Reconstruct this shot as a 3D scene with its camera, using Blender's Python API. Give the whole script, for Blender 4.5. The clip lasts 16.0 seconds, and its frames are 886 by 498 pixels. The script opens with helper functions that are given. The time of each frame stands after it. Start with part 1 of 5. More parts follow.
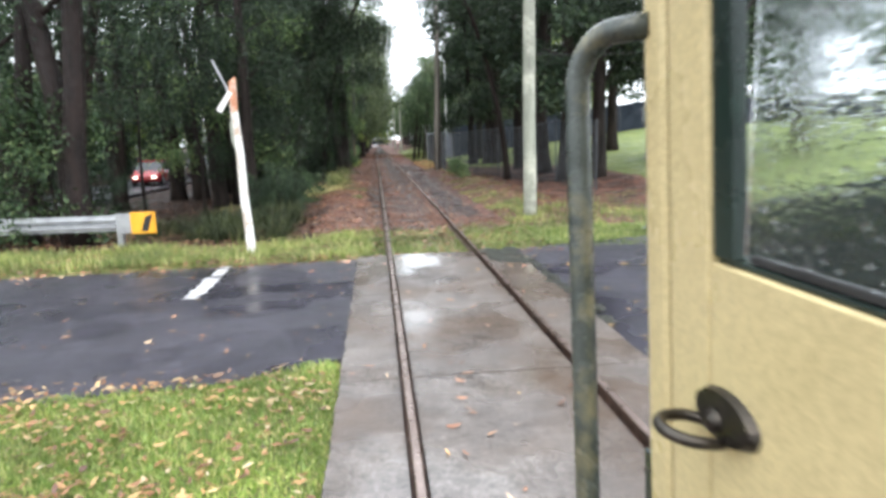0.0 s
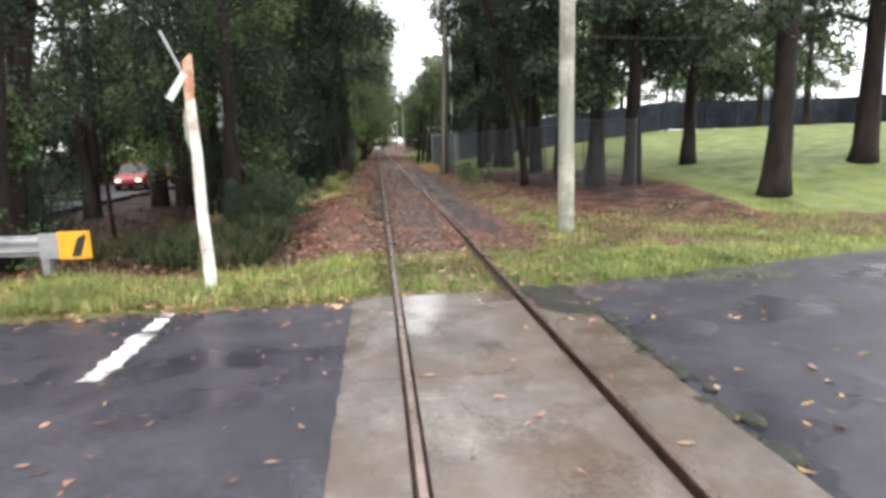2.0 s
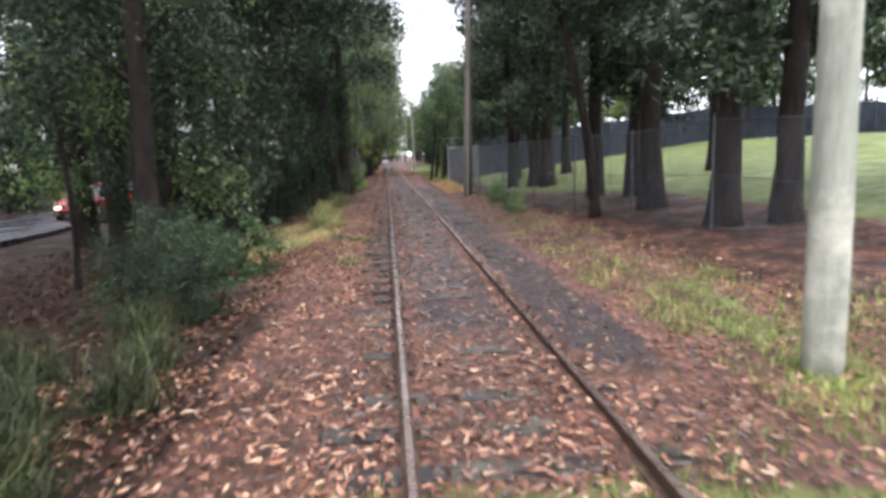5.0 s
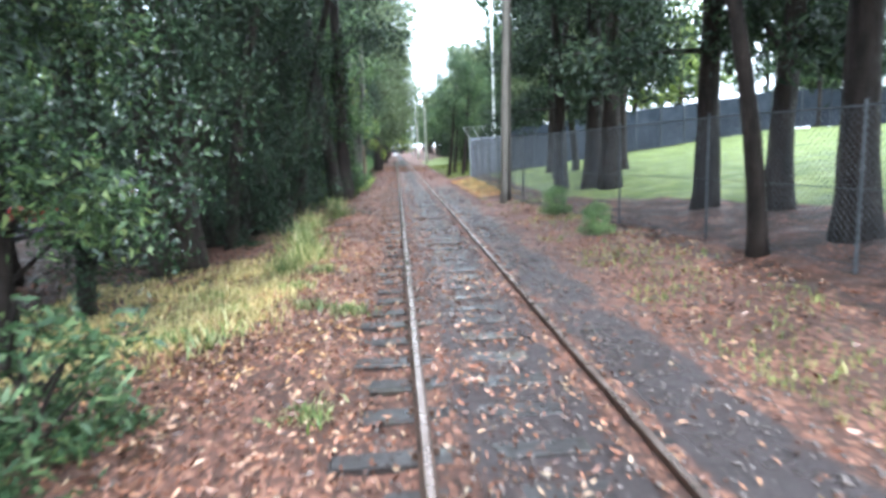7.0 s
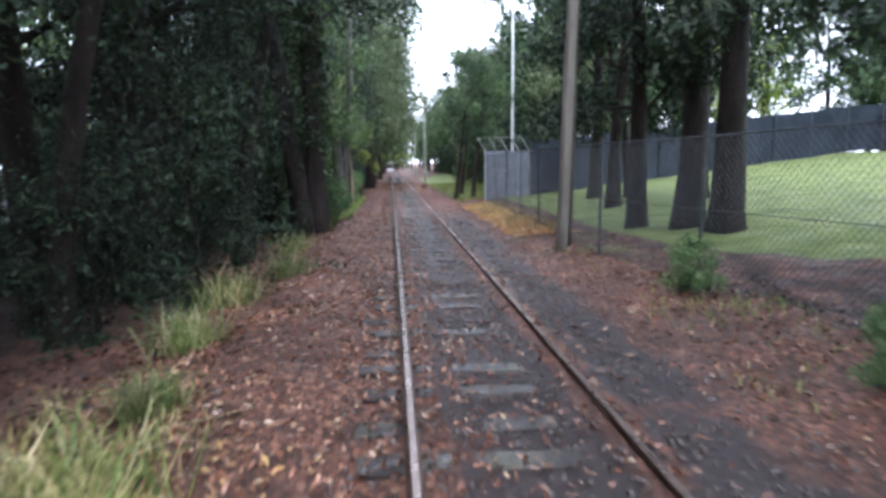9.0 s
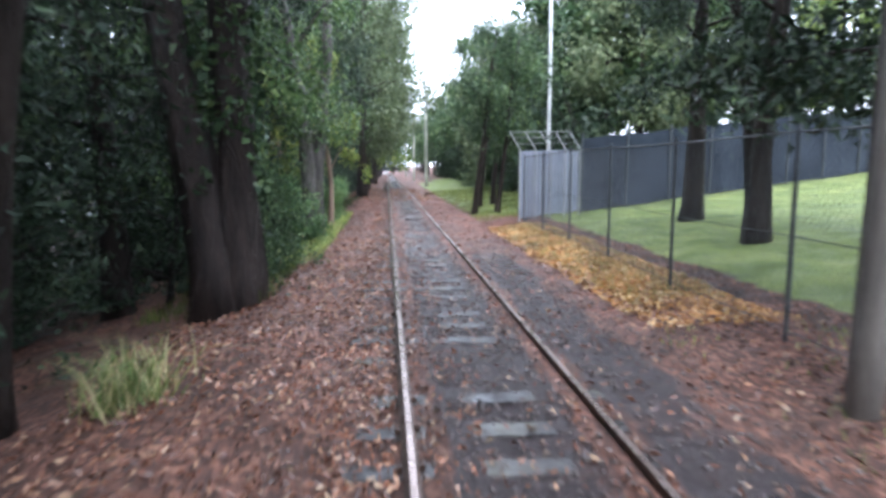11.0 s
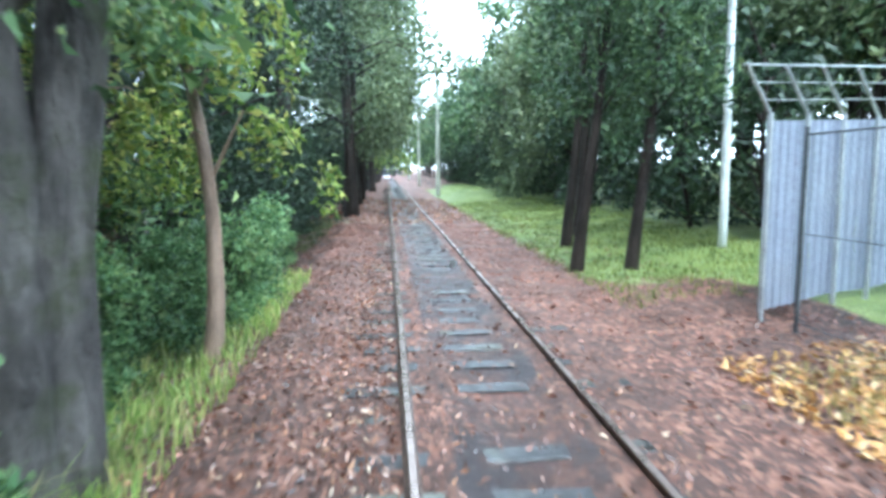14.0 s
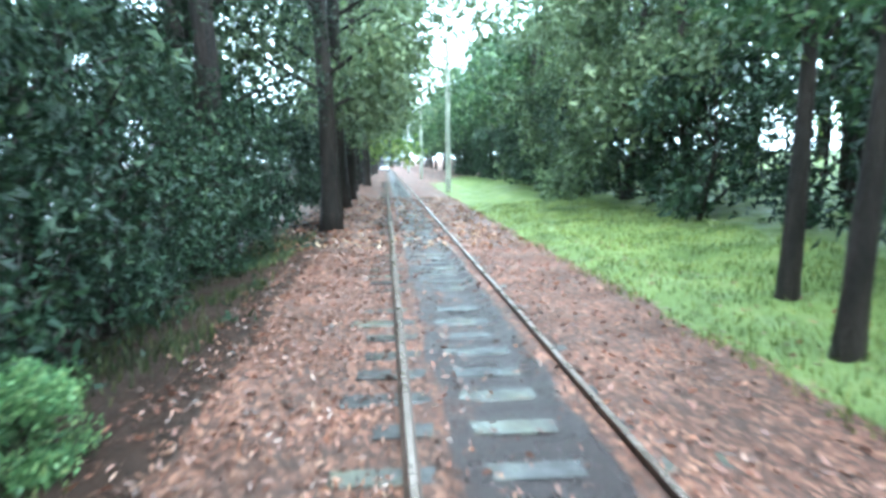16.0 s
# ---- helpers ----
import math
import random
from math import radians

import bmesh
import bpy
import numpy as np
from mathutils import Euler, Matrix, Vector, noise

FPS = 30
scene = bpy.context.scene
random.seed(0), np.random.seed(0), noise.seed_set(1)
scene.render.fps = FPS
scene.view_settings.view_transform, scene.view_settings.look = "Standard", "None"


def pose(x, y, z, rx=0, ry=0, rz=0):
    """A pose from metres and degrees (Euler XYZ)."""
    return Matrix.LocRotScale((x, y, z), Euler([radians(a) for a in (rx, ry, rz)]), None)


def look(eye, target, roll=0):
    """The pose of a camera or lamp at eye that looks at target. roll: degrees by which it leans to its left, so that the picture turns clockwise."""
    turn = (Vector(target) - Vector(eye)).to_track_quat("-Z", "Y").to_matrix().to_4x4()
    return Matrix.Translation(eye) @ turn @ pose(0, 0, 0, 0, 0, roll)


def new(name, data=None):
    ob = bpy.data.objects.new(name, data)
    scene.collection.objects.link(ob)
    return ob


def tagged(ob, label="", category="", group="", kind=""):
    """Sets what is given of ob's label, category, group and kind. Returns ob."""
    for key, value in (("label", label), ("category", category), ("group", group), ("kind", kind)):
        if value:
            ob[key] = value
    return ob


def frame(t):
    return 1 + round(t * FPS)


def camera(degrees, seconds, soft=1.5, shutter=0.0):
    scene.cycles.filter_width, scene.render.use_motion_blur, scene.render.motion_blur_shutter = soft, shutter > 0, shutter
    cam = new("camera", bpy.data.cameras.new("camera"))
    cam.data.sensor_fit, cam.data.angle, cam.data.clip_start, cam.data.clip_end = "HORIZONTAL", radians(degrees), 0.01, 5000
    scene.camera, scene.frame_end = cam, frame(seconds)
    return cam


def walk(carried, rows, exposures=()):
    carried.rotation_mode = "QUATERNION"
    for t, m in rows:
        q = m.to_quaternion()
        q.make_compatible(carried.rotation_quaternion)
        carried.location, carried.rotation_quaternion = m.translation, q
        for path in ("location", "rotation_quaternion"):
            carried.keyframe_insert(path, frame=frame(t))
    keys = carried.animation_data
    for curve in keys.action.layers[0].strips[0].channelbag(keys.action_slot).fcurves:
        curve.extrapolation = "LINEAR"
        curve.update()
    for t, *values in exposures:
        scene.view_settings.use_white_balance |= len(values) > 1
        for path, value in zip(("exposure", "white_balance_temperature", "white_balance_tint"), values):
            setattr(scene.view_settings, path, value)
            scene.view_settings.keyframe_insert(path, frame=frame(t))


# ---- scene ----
cam = camera(69.9, 16.0, 3.4, 0.4)
PATH = [
    (0, (-0.869, 0.765, 1.81), (-0.672, 2.726, 1.467), -1.7),
    (1, (-0.857, 1.924, 1.76), (-0.663, 3.885, 1.42), -1.9),
    (2, (-0.878, 3.653, 1.768), (-0.685, 5.615, 1.433), -1.4),
    (2.5, (-0.874, 4.729, 1.756), (-0.682, 6.692, 1.426), -1.4),
    (3, (-0.85, 5.801, 1.735), (-0.655, 7.765, 1.413), -1.9),
    (3.5, (-0.856, 7.097, 1.771), (-0.661, 9.062, 1.454), -1.9),
    (4, (-0.814, 8.29, 1.763), (-0.626, 10.257, 1.458), -1.5),
    (4.5, (-0.78, 9.678, 1.785), (-0.603, 11.648, 1.491), -1.6),
    (7, (-0.822, 18.341, 1.857), (-0.687, 20.311, 1.539), -2.1),
    (7.5, (-0.834, 20.322, 1.834), (-0.707, 22.288, 1.492), -0.8),
    (8, (-0.818, 22.39, 1.779), (-0.696, 24.361, 1.459), -0.9),
    (8.5, (-0.833, 24.408, 1.789), (-0.692, 26.383, 1.503), -0.4),
    (9, (-0.825, 26.431, 1.759), (-0.666, 28.406, 1.493), -0.5),
    (9.2, (-0.815, 27.241, 1.774), (-0.655, 29.218, 1.518), -0.8),
    (11.3, (-0.844, 36.656, 1.8), (-0.67, 38.632, 1.543), -0.1),
    (11.5, (-0.836, 37.657, 1.794), (-0.66, 39.634, 1.545), -0.4),
    (12, (-0.840, 39.957, 1.790), (-0.660, 41.936, 1.560), -0.6),
    (12.5, (-0.840, 42.257, 1.790), (-0.665, 44.236, 1.556), -0.6),
    (13, (-0.840, 44.557, 1.790), (-0.674, 46.536, 1.553), -0.6),
    (13.5, (-0.840, 46.857, 1.790), (-0.678, 48.835, 1.546), -0.6),
    (14, (-0.840, 49.157, 1.790), (-0.669, 51.134, 1.542), -0.6),
    (14.5, (-0.840, 51.457, 1.790), (-0.661, 53.433, 1.539), -0.6),
    (15, (-0.840, 53.757, 1.790), (-0.670, 55.733, 1.532), -0.6),
    (15.5, (-0.840, 56.057, 1.790), (-0.670, 58.032, 1.525), -0.6),
    (16, (-0.840, 58.357, 1.790), (-0.663, 60.330, 1.513), -0.6),
]
walk(cam, [(t, look(eye, target, roll)) for t, eye, target, roll in PATH],
     [(0, 1.45, 6400, 10), (0.8, 1.45, 6800, 12), (1.5, 1.4, 6850, 13), (2.5, 1.25, 6950, 14), (4.5, 1.4, 6600, 19), (7.0, 2.5, 5650, 6), (7.5, 2.5, 5450, 6), (8, 2.58, 5400, 8), (8.5, 2.35, 5600, 10), (9, 1.75, 5700, 15),
      (11.5, 2.4, 5650, 14), (12.5, 2.6, 5450, 13), (13.5, 2.78, 5250, 3), (14, 2.8, 5200, -1), (14.5, 2.88, 5080, -2), (15.5, 2.92, 5120, -3), (16, 3.18, 5050, -10)])



# ---- world, sun and exposure ----
world = bpy.data.worlds.new("overcast_sky")
scene.world = world
world.use_nodes = True
wn, wl = world.node_tree.nodes, world.node_tree.links
wn.clear()
sky = wn.new("ShaderNodeTexSky")
sky.sky_type, sky.sun_disc = "NISHITA", False
sky.sun_elevation, sky.sun_rotation = radians(58), radians(200)
sky.air_density, sky.dust_density = 1.0, 6.0
pale = wn.new("ShaderNodeMix")
pale.data_type = "RGBA"
pale.inputs[0].default_value = 0.8
pale.inputs[7].default_value = (9.2, 9.8, 10.4, 1)
back = wn.new("ShaderNodeBackground")
back.inputs[1].default_value = 0.13
wout = wn.new("ShaderNodeOutputWorld")
wl.new(sky.outputs[0], pale.inputs[6])
wl.new(pale.outputs[2], back.inputs[0])
wl.new(back.outputs[0], wout.inputs[0])

sun = new("sun", bpy.data.lights.new("sun", "SUN"))
sun.data.energy, sun.data.angle, sun.data.color = 0.9, radians(40), (1.0, 0.97, 0.92)
sun.matrix_world = look((0, 0, 60), (-12, 32, 0))


# ---- materials ----
def nodes(name):
    m = bpy.data.materials.new(name)
    m.use_nodes = True
    n, l = m.node_tree.nodes, m.node_tree.links
    return m, n, l, n["Principled BSDF"]


def noise_tex(n, l, scale, detail=6, rough=0.6, vec=None, stretch=None):
    t = n.new("ShaderNodeTexNoise")
    t.inputs["Scale"].default_value, t.inputs["Detail"].default_value = scale, detail
    t.inputs["Roughness"].default_value = rough
    if vec is not None:
        if stretch:
            mp = n.new("ShaderNodeMapping")
            mp.inputs["Scale"].default_value = stretch
            l.new(vec, mp.inputs[0])
            vec = mp.outputs[0]
        l.new(vec, t.inputs["Vector"])
    return t.outputs["Fac"]


def ramp(n, l, fac, stops):
    r = n.new("ShaderNodeValToRGB")
    while len(r.color_ramp.elements) < len(stops):
        r.color_ramp.elements.new(0.5)
    for e, (p, c) in zip(r.color_ramp.elements, stops):
        e.position = p
        e.color = (*c, 1) if len(c) == 3 else c
    l.new(fac, r.inputs[0])
    return r.outputs[0]


def mixc(n, l, fac, a, b, mode="MIX"):
    m = n.new("ShaderNodeMix")
    m.data_type, m.blend_type = "RGBA", mode
    for sock, v in ((m.inputs[0], fac), (m.inputs[6], a), (m.inputs[7], b)):
        if isinstance(v, (int, float)):
            sock.default_value = v
        elif isinstance(v, tuple):
            sock.default_value = (*v, 1)
        else:
            l.new(v, sock)
    return m.outputs[2]


def bump(n, l, p, height, strength, dist=0.02):
    b = n.new("ShaderNodeBump")
    b.inputs["Strength"].default_value, b.inputs["Distance"].default_value = strength, dist
    l.new(height, b.inputs["Height"])
    l.new(b.outputs[0], p.inputs["Normal"])


def place(n, world_space=True):
    if world_space:
        return n.new("ShaderNodeNewGeometry").outputs["Position"]
    return n.new("ShaderNodeTexCoord").outputs["Object"]


def surface(name, dark, light, scale=3.0, fine=40.0, rough=(0.4, 0.7), bumps=0.3, dist=0.01, stain=None, stain_scale=0.7,
            stretch=None, metal=0.0, world_space=True, sheen=0.5):
    """A two-scale surface: broad tone and fine grain, optional stains, uneven gloss."""
    m, n, l, p = nodes(name)
    v = place(n, world_space)
    broad, grain = noise_tex(n, l, scale, 5, 0.6, v, stretch), noise_tex(n, l, fine, 4, 0.7, v, stretch)
    col = ramp(n, l, broad, [(0.3, dark), (0.7, light)])
    tone = ramp(n, l, grain, [(0.25, (0.72, 0.72, 0.72)), (0.75, (1.18, 1.18, 1.18))])
    col = mixc(n, l, 1.0, col, tone, "MULTIPLY")
    if stain:
        s = noise_tex(n, l, stain_scale, 7, 0.65, v)
        col = mixc(n, l, ramp(n, l, s, [(0.5, (0, 0, 0)), (0.66, (1, 1, 1))]), col, stain)
    l.new(col, p.inputs["Base Color"])
    r = noise_tex(n, l, scale * 1.7, 4, 0.6, v)
    lo, hi = rough
    l.new(ramp(n, l, r, [(0.35, (lo,) * 3), (0.65, (hi,) * 3)]), p.inputs["Roughness"])
    p.inputs["Metallic"].default_value = metal
    p.inputs["Specular IOR Level"].default_value = sheen
    bump(n, l, p, grain, bumps, dist)
    return m


def leafy(name, stops, rough=0.42, glow=0.22, gloss=0.5):
    """Leaves that differ one by one, a little light passing through."""
    m, n, l, p = nodes(name)
    isl = n.new("ShaderNodeNewGeometry").outputs["Random Per Island"]
    rnd = n.new("ShaderNodeObjectInfo").outputs["Random"]
    col = ramp(n, l, isl, stops)
    tone = ramp(n, l, rnd, [(0.0, (0.75, 0.8, 0.75)), (1.0, (1.2, 1.15, 1.1))])
    col = mixc(n, l, 1.0, col, tone, "MULTIPLY")
    patch = noise_tex(n, l, 0.9, 3, 0.5, place(n))
    col = mixc(n, l, 1.0, col, ramp(n, l, patch, [(0.3, (0.48, 0.52, 0.5)), (0.7, (1.38, 1.34, 1.25))]), "MULTIPLY")
    l.new(col, p.inputs["Base Color"])
    p.inputs["Roughness"].default_value = rough
    p.inputs["Specular IOR Level"].default_value = gloss
    tr = n.new("ShaderNodeBsdfTranslucent")
    l.new(col, tr.inputs[0])
    mx = n.new("ShaderNodeMixShader")
    mx.inputs[0].default_value = glow
    l.new(p.outputs[0], mx.inputs[1])
    l.new(tr.outputs[0], mx.inputs[2])
    l.new(mx.outputs[0], n["Material Output"].inputs[0])
    return m


def ground_material():
    m, n, l, p = nodes("forest_ground")
    v = place(n)

    def attr(name):
        a = n.new("ShaderNodeAttribute")
        a.attribute_name = name
        return a.outputs["Fac"]

    def edge(mask, scale):
        s = noise_tex(n, l, scale, 6, 0.7, v)
        a = n.new("ShaderNodeMath")
        a.operation = "MULTIPLY_ADD"
        l.new(s, a.inputs[0])
        a.inputs[1].default_value = 0.9
        b = n.new("ShaderNodeMath")
        b.operation = "SUBTRACT"
        l.new(mask, b.inputs[0])
        b.inputs[1].default_value = 0.45
        l.new(b.outputs[0], a.inputs[2])
        return ramp(n, l, a.outputs[0], [(0.42, (0, 0, 0)), (0.58, (1, 1, 1))])

    warp = n.new("ShaderNodeMapping")
    warp.inputs["Scale"].default_value = (1.0, 0.55, 1.0)
    warp.inputs["Rotation"].default_value = (0, 0, 0.6)
    l.new(v, warp.inputs[0])
    cell = n.new("ShaderNodeTexVoronoi")
    cell.inputs["Scale"].default_value = 24
    l.new(warp.outputs[0], cell.inputs["Vector"])
    one = n.new("ShaderNodeSeparateColor")
    l.new(cell.outputs["Color"], one.inputs[0])
    scraps = ramp(n, l, one.outputs[0], [(0.0, (0.03, 0.017, 0.013)), (0.4, (0.1, 0.049, 0.036)), (0.75, (0.23, 0.1, 0.066)), (1.0, (0.42, 0.215, 0.145))])
    litter = ramp(n, l, noise_tex(n, l, 12, 8, 0.75, v), [(0.3, (0.035, 0.02, 0.016)), (0.55, (0.13, 0.061, 0.045)), (0.75, (0.28, 0.126, 0.087))])
    litter = mixc(n, l, 0.65, litter, scraps)
    # bare earth, its colour also darkened for the shade under the left trees
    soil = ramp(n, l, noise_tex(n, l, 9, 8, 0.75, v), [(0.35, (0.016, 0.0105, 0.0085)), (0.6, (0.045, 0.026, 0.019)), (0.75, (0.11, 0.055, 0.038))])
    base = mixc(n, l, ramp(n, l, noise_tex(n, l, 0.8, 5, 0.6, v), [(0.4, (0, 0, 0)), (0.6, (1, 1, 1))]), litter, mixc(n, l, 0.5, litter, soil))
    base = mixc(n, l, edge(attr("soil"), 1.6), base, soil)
    gravel = ramp(n, l, noise_tex(n, l, 30, 6, 0.8, v), [(0.3, (0.018, 0.0135, 0.014)), (0.55, (0.054, 0.042, 0.043)), (0.75, (0.12, 0.097, 0.097))])
    base = mixc(n, l, edge(attr("gravel"), 1.5), base, gravel)
    grass = ramp(n, l, noise_tex(n, l, 14, 6, 0.8, v), [(0.3, (0.055, 0.075, 0.02)), (0.7, (0.21, 0.23, 0.07))])
    base = mixc(n, l, edge(attr("grass"), 2.5), base, grass)
    lawn = ramp(n, l, noise_tex(n, l, 0.9, 7, 0.7, v), [(0.3, (0.07, 0.1, 0.026)), (0.5, (0.14, 0.18, 0.05)), (0.7, (0.22, 0.25, 0.08))])
    base = mixc(n, l, edge(attr("lawn"), 1.2), base, lawn)
    amber = ramp(n, l, noise_tex(n, l, 12, 6, 0.8, v), [(0.3, (0.22, 0.1, 0.02)), (0.7, (0.52, 0.27, 0.055))])
    base = mixc(n, l, edge(attr("amber"), 2.0), base, amber)
    l.new(base, p.inputs["Base Color"])
    wet = noise_tex(n, l, 1.3, 5, 0.6, v)
    damp = ramp(n, l, wet, [(0.36, (0.48,) * 3), (0.58, (0.82,) * 3)])
    puddled = ramp(n, l, noise_tex(n, l, 1.9, 5, 0.6, v), [(0.46, (0.1,) * 3), (0.66, (0.5,) * 3)])
    l.new(mixc(n, l, attr("gravel"), damp, puddled), p.inputs["Roughness"])
    # sheen cut on the same mask, to keep the ground under the canopy dark
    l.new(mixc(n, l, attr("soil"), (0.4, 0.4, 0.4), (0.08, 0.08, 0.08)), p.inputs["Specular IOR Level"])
    bump(n, l, p, noise_tex(n, l, 22, 8, 0.75, v), 0.9, 0.04)
    return m


def wet_paving(name, dark, light, puddle, fine, stain=None, gloss=(0.08, 0.5), relief=0.5, silt=False):
    """Rain-wet paving: a thin, uneven film of water over the stone."""
    m, n, l, p = nodes(name)
    v = place(n)
    broad, grain = noise_tex(n, l, 0.9, 7, 0.65, v), noise_tex(n, l, fine, 6, 0.75, v)
    col = ramp(n, l, broad, [(0.3, dark), (0.7, light)])
    col = mixc(n, l, 1.0, col, ramp(n, l, grain, [(0.25, (0.55,) * 3), (0.75, (1.35,) * 3)]), "MULTIPLY")
    blotch, speck = noise_tex(n, l, 4.5, 6, 0.7, v), noise_tex(n, l, 210, 2, 0.5, v)
    col = mixc(n, l, 1.0, col, ramp(n, l, blotch, [(0.3, (0.68, 0.66, 0.63)), (0.65, (1.15, 1.15, 1.15))]), "MULTIPLY")
    col = mixc(n, l, 1.0, col, ramp(n, l, speck, [(0.36, (0.5,) * 3), (0.5, (1.0,) * 3), (0.68, (1.7,) * 3)]), "MULTIPLY")
    mottle = noise_tex(n, l, 16, 5, 0.7, v)
    col = mixc(n, l, 1.0, col, ramp(n, l, mottle, [(0.35, (0.7,) * 3), (0.55, (1.0,) * 3), (0.7, (1.28,) * 3)]), "MULTIPLY")
    if stain:
        s = noise_tex(n, l, 0.55, 6, 0.6, v)
        col = mixc(n, l, ramp(n, l, s, [(0.48, (0, 0, 0)), (0.62, (1, 1, 1))]), col, stain)
    if silt:
        split = n.new("ShaderNodeSeparateXYZ")
        l.new(v, split.inputs[0])
        near = ramp(n, l, split.outputs[0], [(0.1, (0, 0, 0)), (0.62, (0.85,) * 3)])
        spread = ramp(n, l, noise_tex(n, l, 1.4, 7, 0.7, v), [(0.34, (0, 0, 0)), (0.6, (1, 1, 1))])
        col = mixc(n, l, mixc(n, l, 1.0, near, spread, "MULTIPLY"), col, ramp(n, l, grain, [(0.3, (0.05, 0.036, 0.027)), (0.7, (0.12, 0.088, 0.066))]))
    l.new(col, p.inputs["Base Color"])
    film = noise_tex(n, l, puddle, 4, 0.55, v)
    l.new(ramp(n, l, film, [(0.42, (gloss[0],) * 3), (0.62, (gloss[1],) * 3)]), p.inputs["Roughness"])
    b = mixc(n, l, ramp(n, l, film, [(0.42, (0, 0, 0)), (0.62, (1, 1, 1))]), (0.5, 0.5, 0.5), grain)
    bump(n, l, p, b, relief, 0.012)
    p.inputs["Specular IOR Level"].default_value = 0.55
    return m


def glass_material():
    """Window glass misted and beaded by rain, with clear runs."""
    m, n, l, p = nodes("wet_glass")
    p.inputs["Base Color"].default_value = (0.9, 0.95, 0.97, 1)
    p.inputs["Transmission Weight"].default_value = 1.0
    p.inputs["IOR"].default_value = 1.33
    v = place(n)
    mist = noise_tex(n, l, 16, 4, 0.6, v, (1, 1, 0.18))
    l.new(ramp(n, l, mist, [(0.38, (0.03,) * 3), (0.62, (0.14,) * 3)]), p.inputs["Roughness"])
    beads = n.new("ShaderNodeTexVoronoi")
    beads.inputs["Scale"].default_value = 120
    l.new(v, beads.inputs["Vector"])
    big = n.new("ShaderNodeTexVoronoi")
    big.inputs["Scale"].default_value = 42
    l.new(v, big.inputs["Vector"])
    h = mixc(n, l, 1.0, ramp(n, l, beads.outputs["Distance"], [(0.1, (1, 1, 1)), (0.4, (0, 0, 0))]),
             ramp(n, l, big.outputs["Distance"], [(0.05, (1, 1, 1)), (0.26, (0, 0, 0))]), "ADD")
    bump(n, l, p, h, 0.3, 0.0012)
    return m


M_GROUND = ground_material()
M_ASPHALT = wet_paving("wet_asphalt", (0.022, 0.021, 0.031), (0.056, 0.053, 0.07), 0.5, 55, None, (0.24, 0.55), 0.9)
M_CONCRETE = wet_paving("wet_concrete", (0.084, 0.072, 0.067), (0.205, 0.182, 0.168), 0.8, 38, (0.1, 0.073, 0.056), (0.13, 0.5), 0.7, True)
M_PAINT_LINE = surface("worn_white_line", (0.4, 0.4, 0.41), (0.66, 0.66, 0.67), 6, 50, (0.2, 0.5), 0.3, 0.004, (0.1, 0.1, 0.11), 3.4)
M_RAIL = surface("rusty_rail_steel", (0.038, 0.023, 0.017), (0.115, 0.066, 0.046), 6, 80, (0.35, 0.6), 0.3, 0.003, metal=0.3)
M_RAILTOP = surface("worn_rail_head", (0.2, 0.145, 0.122), (0.37, 0.29, 0.258), 2, 14, (0.2, 0.38), 0.02, 0.001, metal=0.75)
M_SLEEPER = surface("weathered_sleeper_timber", (0.011, 0.009, 0.009), (0.036, 0.03, 0.029), 4, 50, (0.26, 0.62), 0.4, 0.008,
                    (0.075, 0.07, 0.05), 1.4, (0.25, 1, 1), sheen=0.5)
M_MOSS = surface("dark_moss", (0.008, 0.009, 0.006), (0.03, 0.032, 0.018), 20, 90, (0.2, 0.6), 0.8, 0.015)
M_BALLAST = surface("ballast_stone", (0.045, 0.037, 0.035), (0.17, 0.14, 0.13), 12, 90, (0.3, 0.6), 0.5, 0.01)
M_BARK = surface("dark_wet_bark", (0.008, 0.0065, 0.006), (0.042, 0.032, 0.027), 4, 26, (0.4, 0.7), 1.0, 0.05, stretch=(1, 1, 0.25), world_space=False, sheen=0.15)
M_BARK_RED = surface("reddish_wet_bark", (0.007, 0.0046, 0.0042), (0.032, 0.02, 0.017), 5, 26, (0.35, 0.65), 1.0, 0.05, stretch=(1, 1, 0.25), world_space=False, sheen=0.3)
M_BARK_GREY = surface("grey_mossy_bark", (0.035, 0.032, 0.032), (0.15, 0.135, 0.128), 5, 24, (0.4, 0.7), 1.0, 0.05, (0.05, 0.06, 0.025), 1.6, stretch=(1, 1, 0.3), world_space=False, sheen=0.3)
M_BARK_BROWN = surface("fissured_brown_bark", (0.004, 0.0032, 0.003), (0.05, 0.035, 0.03), 7, 24, (0.35, 0.65), 1.0, 0.06, stretch=(1, 1, 0.22), world_space=False, sheen=0.3)
M_BARK_PALE = surface("peeling_pale_bark", (0.1, 0.068, 0.05), (0.42, 0.29, 0.21), 3, 30, (0.4, 0.7), 0.8, 0.03, stretch=(1, 1, 0.3), world_space=False)
M_POLE_PALE = surface("lichened_pole_timber", (0.17, 0.18, 0.15), (0.36, 0.38, 0.31), 4, 40, (0.5, 0.8), 0.7, 0.015, (0.5, 0.5, 0.42), 1.2, (1, 1, 0.12))
M_POLE_BROWN = surface("brown_pole_timber", (0.09, 0.081, 0.071), (0.225, 0.205, 0.178), 4, 40, (0.5, 0.8), 0.7, 0.015, stretch=(1, 1, 0.12))
M_POLE_DARK = surface("dark_brace_timber", (0.03, 0.025, 0.022), (0.085, 0.072, 0.062), 4, 40, (0.5, 0.8), 0.7, 0.015, stretch=(1, 1, 0.12))
M_POLE_WHITE = surface("galvanised_white_pole", (0.5, 0.52, 0.53), (0.75, 0.77, 0.78), 3, 40, (0.3, 0.5), 0.1, 0.003)
